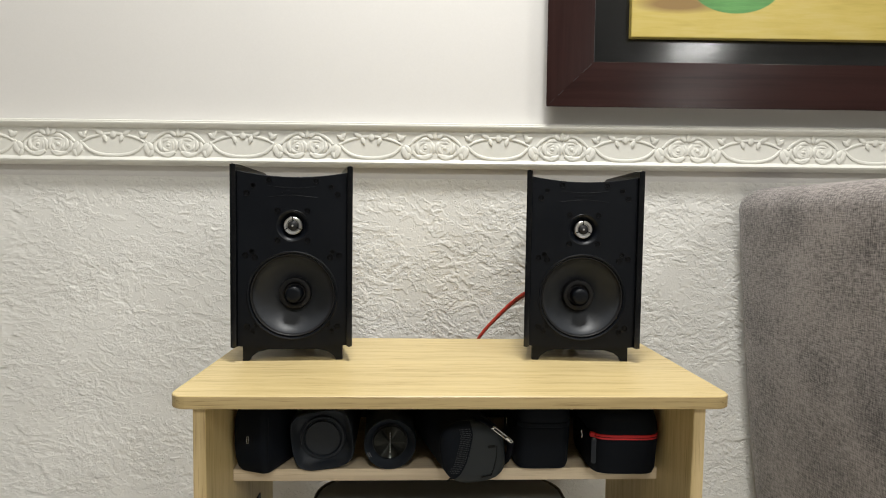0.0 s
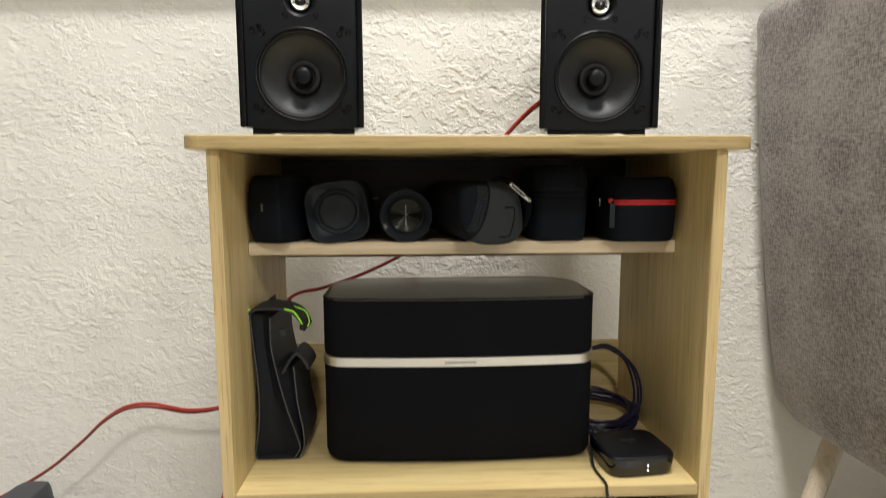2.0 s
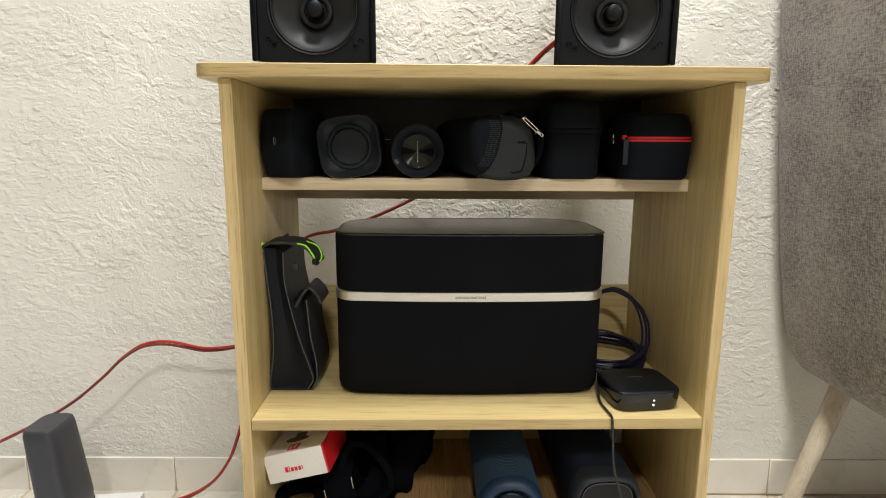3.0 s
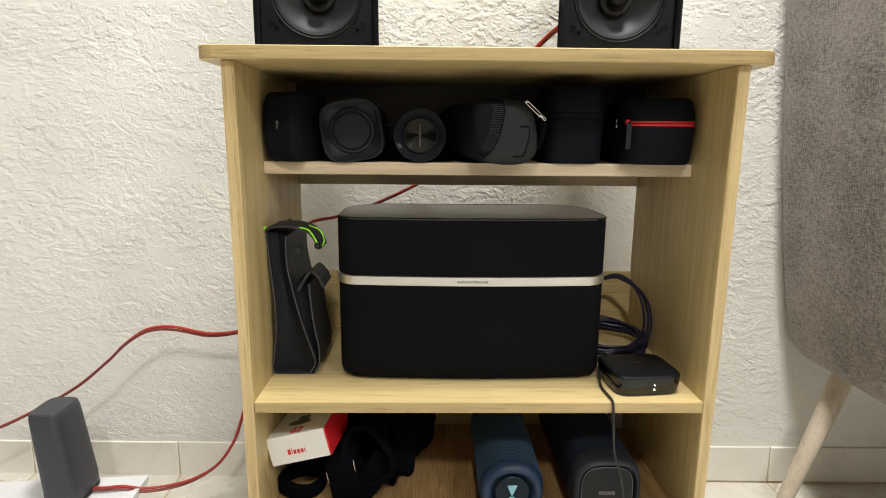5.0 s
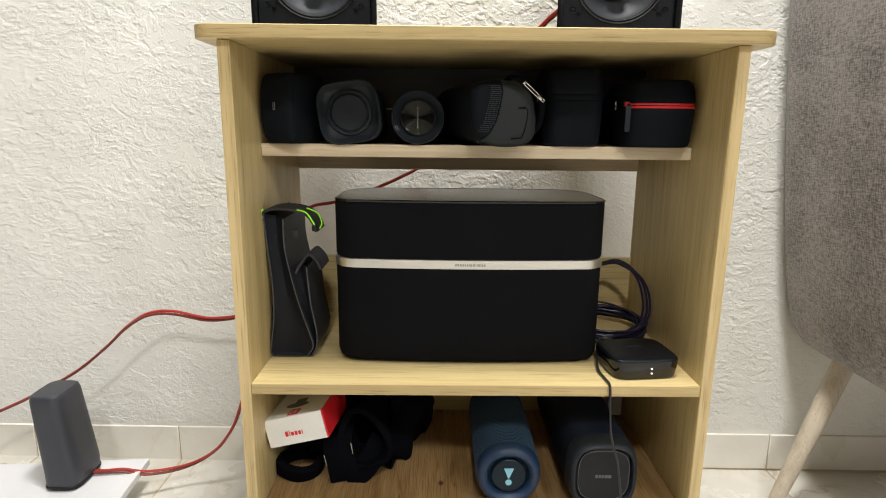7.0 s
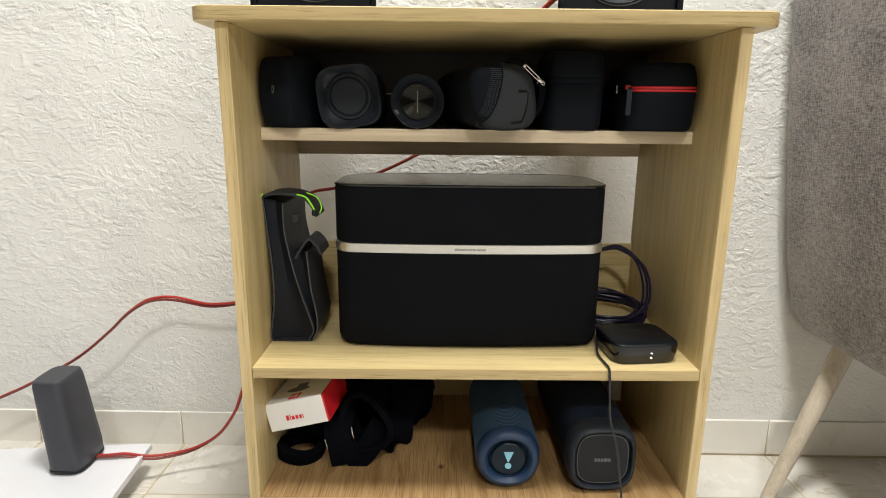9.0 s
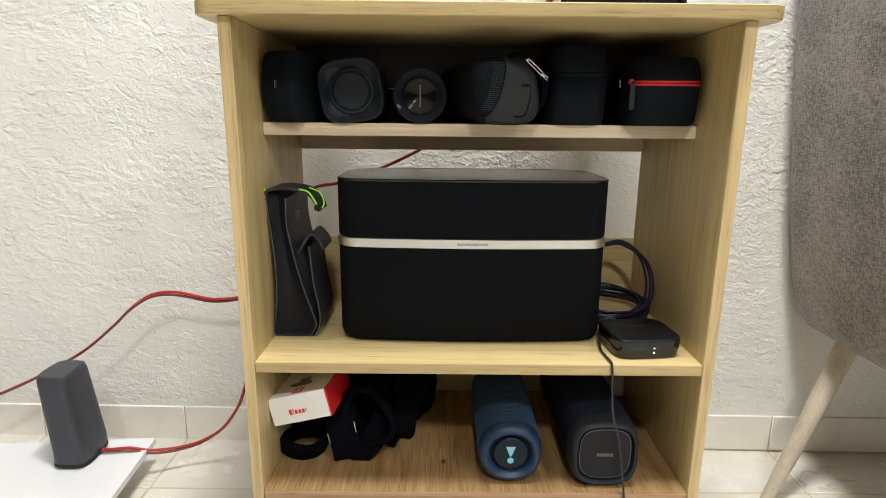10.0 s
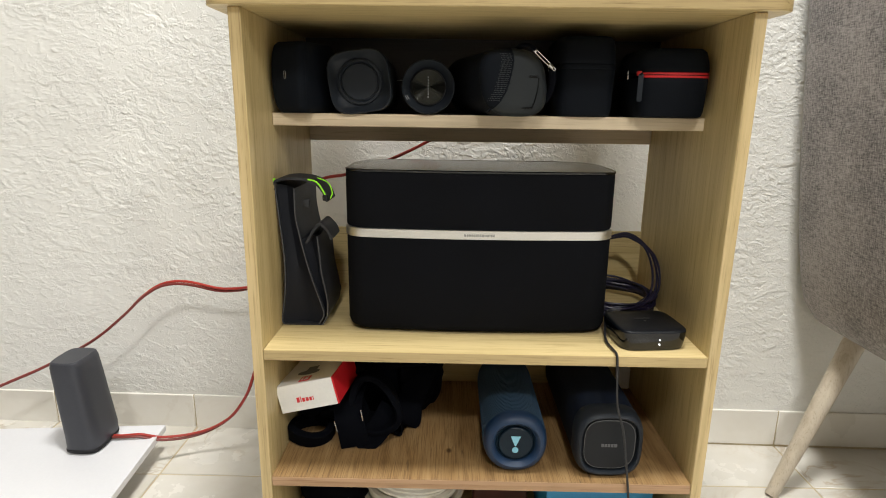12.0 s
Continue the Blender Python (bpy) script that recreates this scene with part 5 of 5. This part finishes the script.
ring_line = [(-0.270 + 0.0305 * math.cos(q), 0.104 + 0.030 * math.sin(q), 0.2545 + 0.003 * math.sin(2 * q)) for q in [2 * math.pi * k / 14 for k in range(15)]]
part("loop", band_line(bmesh.new(), ring_line, 0.024, 0.011, lambda f: (0.15, -0.35, 1)), strap_cloth, straps)
part("webbing", band_line(bmesh.new(), [(-0.200, 0.150, 0.322), (-0.206, 0.105, 0.316), (-0.208, 0.080, 0.300), (-0.202, 0.0745, 0.272), (-0.197, 0.0735, 0.2455)], 0.043, 0.004, lambda f: (1, 0.05, 0.55 - 0.5 * f)), strap_cloth, straps)
part("webbing", band_line(bmesh.new(), [(-0.196, 0.0765, 0.2450), (-0.178, 0.079, 0.2540), (-0.160, 0.088, 0.272), (-0.146, 0.110, 0.292)], 0.036, 0.004, lambda f: (0.7, -0.2, -0.6)), strap_cloth, straps)
part("webbing", band_line(bmesh.new(), [(-0.246, 0.120, 0.262), (-0.232, 0.105, 0.280), (-0.214, 0.098, 0.292), (-0.190, 0.105, 0.300)], 0.034, 0.006, lambda f: (0.3, -0.6, 0.8)), strap_cloth, straps)
hood = [(-0.186, 0.100, 0.270), (-0.199, 0.104, 0.300), (-0.196, 0.108, 0.328), (-0.186, 0.112, 0.342), (-0.170, 0.112, 0.343), (-0.153, 0.108, 0.328), (-0.139, 0.103, 0.305), (-0.136, 0.100, 0.288), (-0.145, 0.098, 0.275), (-0.166, 0.098, 0.268), (-0.186, 0.100, 0.270)]
part("padding", band_line(bmesh.new(), hood, 0.046, 0.010, lambda f: (0.25 * math.sin(6.3 * f), 1, 0.25 * math.cos(6.3 * f))), strap_cloth, straps)
part("webbing", band_line(bmesh.new(), [(-0.088, 0.200, 0.340), (-0.100, 0.165, 0.325), (-0.118, 0.135, 0.290), (-0.122, 0.125, 0.256), (-0.140, 0.125, 0.246)], 0.040, 0.006, lambda f: (1, 0.4, 0.4)), strap_cloth, straps)
part("webbing", band_line(bmesh.new(), [(-0.225, 0.160, 0.330), (-0.180, 0.150, 0.352), (-0.135, 0.155, 0.356), (-0.095, 0.185, 0.345), (-0.080, 0.22, 0.315)], 0.038, 0.007, lambda f: (0.1, 0.7, 0.5)), strap_cloth, straps)
part("pad", blob(bmesh.new(), (-0.190, 0.205, 0.298), (0.080, 0.070, 0.056), 40, 0.35, 30.0), strap_cloth, straps)
part("pad", blob(bmesh.new(), (-0.118, 0.215, 0.300), (0.046, 0.060, 0.058), 36, 0.4, 34.0), strap_cloth, straps)
part("pad", blob(bmesh.new(), (-0.268, 0.175, 0.278), (0.030, 0.06, 0.036), 28, 0.3, 30.0), strap_cloth, straps)
for a, b in (((-0.2275, 0.0735, 0.286), (-0.2235, 0.0715, 0.270)), ((-0.1880, 0.0735, 0.306), (-0.1850, 0.0725, 0.289))):
    bm = bmesh.new()
    tube(bm, [a, b], 0.0008, 6)
    part("buckle_bar", bm, chrome, straps, "bright steel buckle bar")
adapter = thing("power_adapter", "small pale grey plug adapter at the back of the lower shelf", "adapter", pose(0.2645, 0.2750, S3))
part("body", slab(-0.012, 0.012, 0.0, 0.018, 0.0, 0.042, 0.003, 3), card_white, adapter)

# ---- bottom compartment ----
BZ = 0.1102
dark_bag = thing("cloth_bag", "black cloth bag lying in the bottom compartment", "bag", pose(-0.235, 0.17, BZ))
part("body", blob(bmesh.new(), (0, 0, 0.058), (0.062, 0.10, 0.062), 32, 0.12, 25.0, 3.0), strap_cloth, dark_bag)
white_coil = thing("cable_coil", "coil of thick white cable", "cable")
for k in range(9):
    bm = bmesh.new()
    pts = []
    ax, ay = 0.072 + g.uniform(-0.008, 0.006), 0.075 + g.uniform(-0.01, 0.01)
    cz = BZ + 0.009 + 0.0125 * k
    for i in range(17):
        q = 2 * math.pi * i / 16 + 1.3 * k
        pts.append((-0.112 + ax * math.cos(q), 0.125 + ay * math.sin(q), cz + 0.004 * math.sin(2 * q + k)))
    tube(bm, smooth_line(pts, 4), 0.0065, 8)
    part("turn", bm, white_wire, white_coil)
carton = thing("carton", "sky blue cardboard box in the bottom compartment", "box", pose(0.165, 0.16, BZ, 0, 0, 3))
part("body", slab(-0.075, 0.09, -0.09, 0.09, 0.0, 0.112, 0.001), card_blue, carton)
part("lid_flap", slab(-0.0745, 0.0895, -0.0905, 0.0895, 0.1122, 0.1135, 0.0004), card_blue, carton)
tin = thing("storage_tin", "dark red case at the back of the bottom compartment", "case", pose(0.035, 0.20, BZ))
part("body", slab(-0.05, 0.04, -0.08, 0.08, 0.0, 0.10, 0.004, 3), surface("dark_red_case", (0.05, 0.008, 0.008), (0.08, 0.012, 0.012)), tin)

# ---- red speaker cables ----


def twin_cable(label, pts, off=(0.0, 0.0, 0.0028), r=0.0027):
    c = thing("speaker_cable", label, "cable", None, "red speaker cables")
    o = Vector(off)
    line = smooth_line(pts, 10)
    n = len(line)
    for sign, mat in ((1, red_wire), (-1, dark_wire)):
        bm = bmesh.new()
        tw = [p + sign * (Matrix.Rotation(1.6 * math.sin(5.0 * i / n), 3, "X") @ o) for i, p in enumerate(line)]
        tube(bm, tw, r, 8)
        part("conductor", bm, mat, c)
    return c


twin_cable("red and brown twin speaker cable behind the shelf unit", [(0.1573, 0.277, 0.9775), (0.143, 0.300, 0.957), (0.1152, 0.3236, 0.9335), (0.0824, 0.3323, 0.8995), (0.0543, 0.3393, 0.8640), (0.02, 0.352, 0.80), (-0.045, 0.36, 0.7205), (-0.1096, 0.36, 0.681), (-0.1872, 0.36, 0.645), (-0.2497, 0.36, 0.624),
           (-0.3062, 0.35, 0.608), (-0.365, 0.35, 0.53), (-0.395, 0.35, 0.44), (-0.422, 0.35, 0.410), (-0.4468, 0.35, 0.4034), (-0.4707, 0.35, 0.3998), (-0.503, 0.35, 0.3995), (-0.545, 0.35, 0.4085), (-0.566, 0.35, 0.4117), (-0.5918, 0.35, 0.4112), (-0.6207, 0.35, 0.4028), (-0.656, 0.35, 0.3788), (-0.6952, 0.35, 0.3417), (-0.76, 0.345, 0.290), (-0.86, 0.34, 0.235), (-1.0, 0.32, 0.17), (-1.16, 0.31, FLOOR + 0.006)])
twin_cable("red and brown twin speaker cable curving down to the floor", [(-0.35, 0.345, 0.50), (-0.40, 0.340, 0.36), (-0.425, 0.337, 0.28), (-0.4444, 0.336, 0.2204), (-0.4605, 0.336, 0.1814), (-0.4918, 0.336, 0.1378), (-0.5337, 0.336, 0.1086), (-0.5749, 0.325, 0.0985), (-0.6206, 0.305, 0.1030), (-0.6586, 0.295, 0.1150), (-0.6875, 0.290, 0.1160), (-0.715, 0.288, 0.1165)])

# ---- white board with a dark appliance on it ----
board = thing("plinth_board", "white lacquered board raised off the floor on feet", "board", pose(-0.6328, 0.3445, FLOOR, 0, 0, 4.6))
part("board", slab(-0.49, 0.0, -0.564, 0.0, 0.047, 0.060, 0.0012), board_white, board)
for x, y in ((-0.44, -0.50), (-0.06, -0.50), (-0.44, -0.05), (-0.06, -0.05)):
    part("foot", lathe(bmesh.new(), [(0.015, 0.0), (0.017, 0.004), (0.017, 0.0468)], 20, Matrix.Translation((x, y, 0))), rubber, board)
tower = thing("table_stand", "dark slate plastic stand foot with rounded edges on the white board", "stand", pose(-0.7400, 0.2800, FLOOR + 0.0602))
line = squircle(0.032, 0.045, 4.0, 48)
part("body", loft(bmesh.new(), [[(x * k - 0.10 * max(0, z - 0.03), y * k, z) for x, y in line] for z, k in ((0.0, 0.84), (0.003, 0.93), (0.010, 1.0), (0.03, 1.0), (0.15, 0.92), (0.17, 0.9), (0.178, 0.85), (0.18, 0.78))]), steel_grey, tower)
part("base_ring", loft(bmesh.new(), [[(x * k, y * k, z) for x, y in line] for z, k in ((0.0, 0.80), (0.0004, 0.9), (0.004, 0.97), (0.0055, 1.02), (0.009, 1.025), (0.0105, 1.0))]), rubber, tower)

# ---- framed painting ----
pic = thing("framed_painting", "still life in oil in a wide dark mahogany frame", "painting", WALL @ pose(0.1815, 0, 1.2812))
FW, FH, FB = 0.94, 0.75, 0.0870
YF, YB = WALL_Y - 0.046, WALL_Y - 0.004


def mitred(a0, a1, b0, b1):
    """A frame member from the outer edge a0-a1 to the inner edge b0-b1 (x, z pairs), sloping towards the picture."""
    rings = []
    for (x, z), y in ((a0, YF + 0.002), (b0, YF + 0.006), (b1, YF + 0.006), (a1, YF + 0.002)):
        rings.append([(x, y, z), (x + (FW / 2 - x) * 0.03, YB, z + (FH / 2 - z) * 0.04)])
    bm = bmesh.new()
    f = [[bm.verts.new(p) for p in r] for r in rings]
    for i in range(4):
        j = (i + 1) % 4
        bm.faces.new((f[i][0], f[j][0], f[j][1], f[i][1]))
    bm.faces.new([r[0] for r in f])
    bm.faces.new([r[1] for r in f][::-1])
    bmesh.ops.bevel(bm, geom=bm.edges[:], offset=0.0008, segments=2, affect="EDGES")
    return bm


o = [(0, 0), (FW, 0), (FW, FH), (0, FH)]
i1 = [(FB, FB * 0.95), (FW - FB, FB * 0.95), (FW - FB, FH - FB), (FB, FH - FB)]
for k in range(4):
    j = (k + 1) % 4
    part("frame_member", mitred(o[k], o[j], i1[k], i1[j]), frame_wood if k % 2 == 0 else frame_wood_z, pic)
part("slip", slab(FB - 0.004, FW - FB + 0.004, YF + 0.009, YB, FB * 0.95 - 0.004, FH - FB + 0.004, 0.0005), slip_black, pic, "glossy black slip inside the frame")
# pale tubes: a modelled highlight on the inner arris, worn broken lines along the open mitre
FBZ = FB * 0.95
for pts, r in (([(FB, YF + 0.0058, FBZ), (FB, YF + 0.0058, FBZ + 0.30)], 0.0005),  ([(FB * k, YF + 0.0018 + 0.004 * k, FBZ * k) for k in (0.05, 0.18)], 0.0003), ([(FB * k, YF + 0.0018 + 0.004 * k, FBZ * k) for k in (0.24, 0.38)], 0.0004),
               ([(FB * k, YF + 0.0018 + 0.004 * k, FBZ * k) for k in (0.56, 0.68)], 0.0005), ([(FB * k, YF + 0.0018 + 0.004 * k, FBZ * k) for k in (0.75, 0.95)], 0.0004)):
    part("worn_edge", tube(bmesh.new(), pts, r * 0.55, 6), piping, pic, "pale line: modelled highlight on the inner edge, wear on the mitre")
CX0, CZ0 = FB + 0.0625, FB + 0.0375
part("canvas", slab(CX0, FW - CX0, YF - 0.006, YF + 0.008, CZ0, FH - CZ0, 0.0015), oil_canvas, pic, "ochre painted canvas with a green fruit")

# ---- armchair ----
chair = thing("armchair", "upholstered high-back chair in grey-brown woven cloth", "chair", pose(0.861, 0.150, -0.007))


def back_ring(z):
    """The leaning back: its rear face swings out as it rises, the top rolls over."""
    f = max(0.0, (z - 0.36) / 0.79)
    roll_f = max(0.0, (z - 1.105) / 0.042)
    rear = -0.200 - 0.123 * min(1, f) ** 0.5 + 0.026 * (1 - math.sqrt(max(0, 1 - roll_f ** 2)))
    thick = 0.15 - 0.054 * (1 - math.sqrt(max(0, 1 - roll_f ** 2)))
    half = 0.245 - 0.016 * (1 - math.sqrt(max(0, 1 - roll_f ** 2)))
    return [(rear + 0.07 + x, y, z) for x, y in squircle(thick / 2, half, 9.0, 72)]


LEV = [0.36 + 0.745 * i / 22 for i in range(23)] + [1.105 + 0.042 * math.sin(math.pi / 2 * i / 8) for i in range(1, 9)]
part("backrest", loft(bmesh.new(), [back_ring(z) for z in LEV]), tweed, chair)
part("seat", slab(-0.10, 0.40, -0.26, 0.26, 0.30, 0.46, 0.045, 5), tweed, chair)
for x, y, sx, sy in ((-0.145, -0.20, -0.125, -0.02), (0.33, -0.22, 0.05, -0.02), (-0.145, 0.17, -0.167, -0.076), (0.33, 0.20, 0.05, 0.02)):
    bm = bmesh.new()
    tube(bm, [(x + sx, y + sy, FLOOR + 0.007), (x + sx * 0.5, y + sy * 0.5, 0.21), (x, y, 0.37)], [0.011, 0.016, 0.020], 14)
    part("leg", bm, leg_wood, chair, "pale tapered wooden leg")

# ---- tiled floor and skirting ----
floor = structure("floor", slab(ROOM_X0, ROOM_X1, ROOM_Y0, WALL_Y + 0.1, FLOOR - 0.12, FLOOR - 0.0015, 0), grout, "cream stone-look floor tiles with yellowed joints")
TILE, JOINT = 0.3147, 0.0032
TILE_X, TILE_Y = -0.6145, 0.2690


def tile_mesh(name, w, d, h, mat):
    return finish(name, slab(-w / 2, w / 2, -d / 2, d / 2, -0.008, h, 0.0012, 1), mat)


whole = tile_mesh("tile", TILE - JOINT, TILE - JOINT, 0.0, tile_mat)
half_d = WALL_Y + 0.03 - TILE_Y - JOINT
short = tile_mesh("tile", TILE - JOINT, half_d, 0.0, tile_mat)
g = random.Random(2)
for i in range(-6, 12):
    x = TILE_X + TILE * (i + 0.5)
    shared("tile", short, floor, pose(x, TILE_Y + JOINT / 2 + half_d / 2, FLOOR + g.uniform(-0.0004, 0.0002)))
    for j in range(16):
        shared("tile", whole, floor, pose(x, TILE_Y - TILE * (j + 0.5), FLOOR + g.uniform(-0.0004, 0.0003)))
skirting = thing("skirting", "beige tile skirting along the plastered wall", "skirting", WALL @ Matrix.Translation((0, 0, FLOOR)), kind="structure")
strip = finish("skirting_tile", slab(-TILE / 2 + 0.0012, TILE / 2 - 0.0012, -0.006, 0.0, 0.001, 0.0797, 0.0012, 1), skirting_mat)
part("mortar", slab(ROOM_X0 + 0.01, ROOM_X1 - 0.01, WALL_Y - 0.0045, WALL_Y - 0.0003, -0.02, 0.0787, 0.0004), grout, skirting)
for i in range(-6, 12):
    shared("skirting_tile", strip, skirting, pose(-0.6158 + TILE * (i + 0.5), WALL_Y - 0.0005, 0))
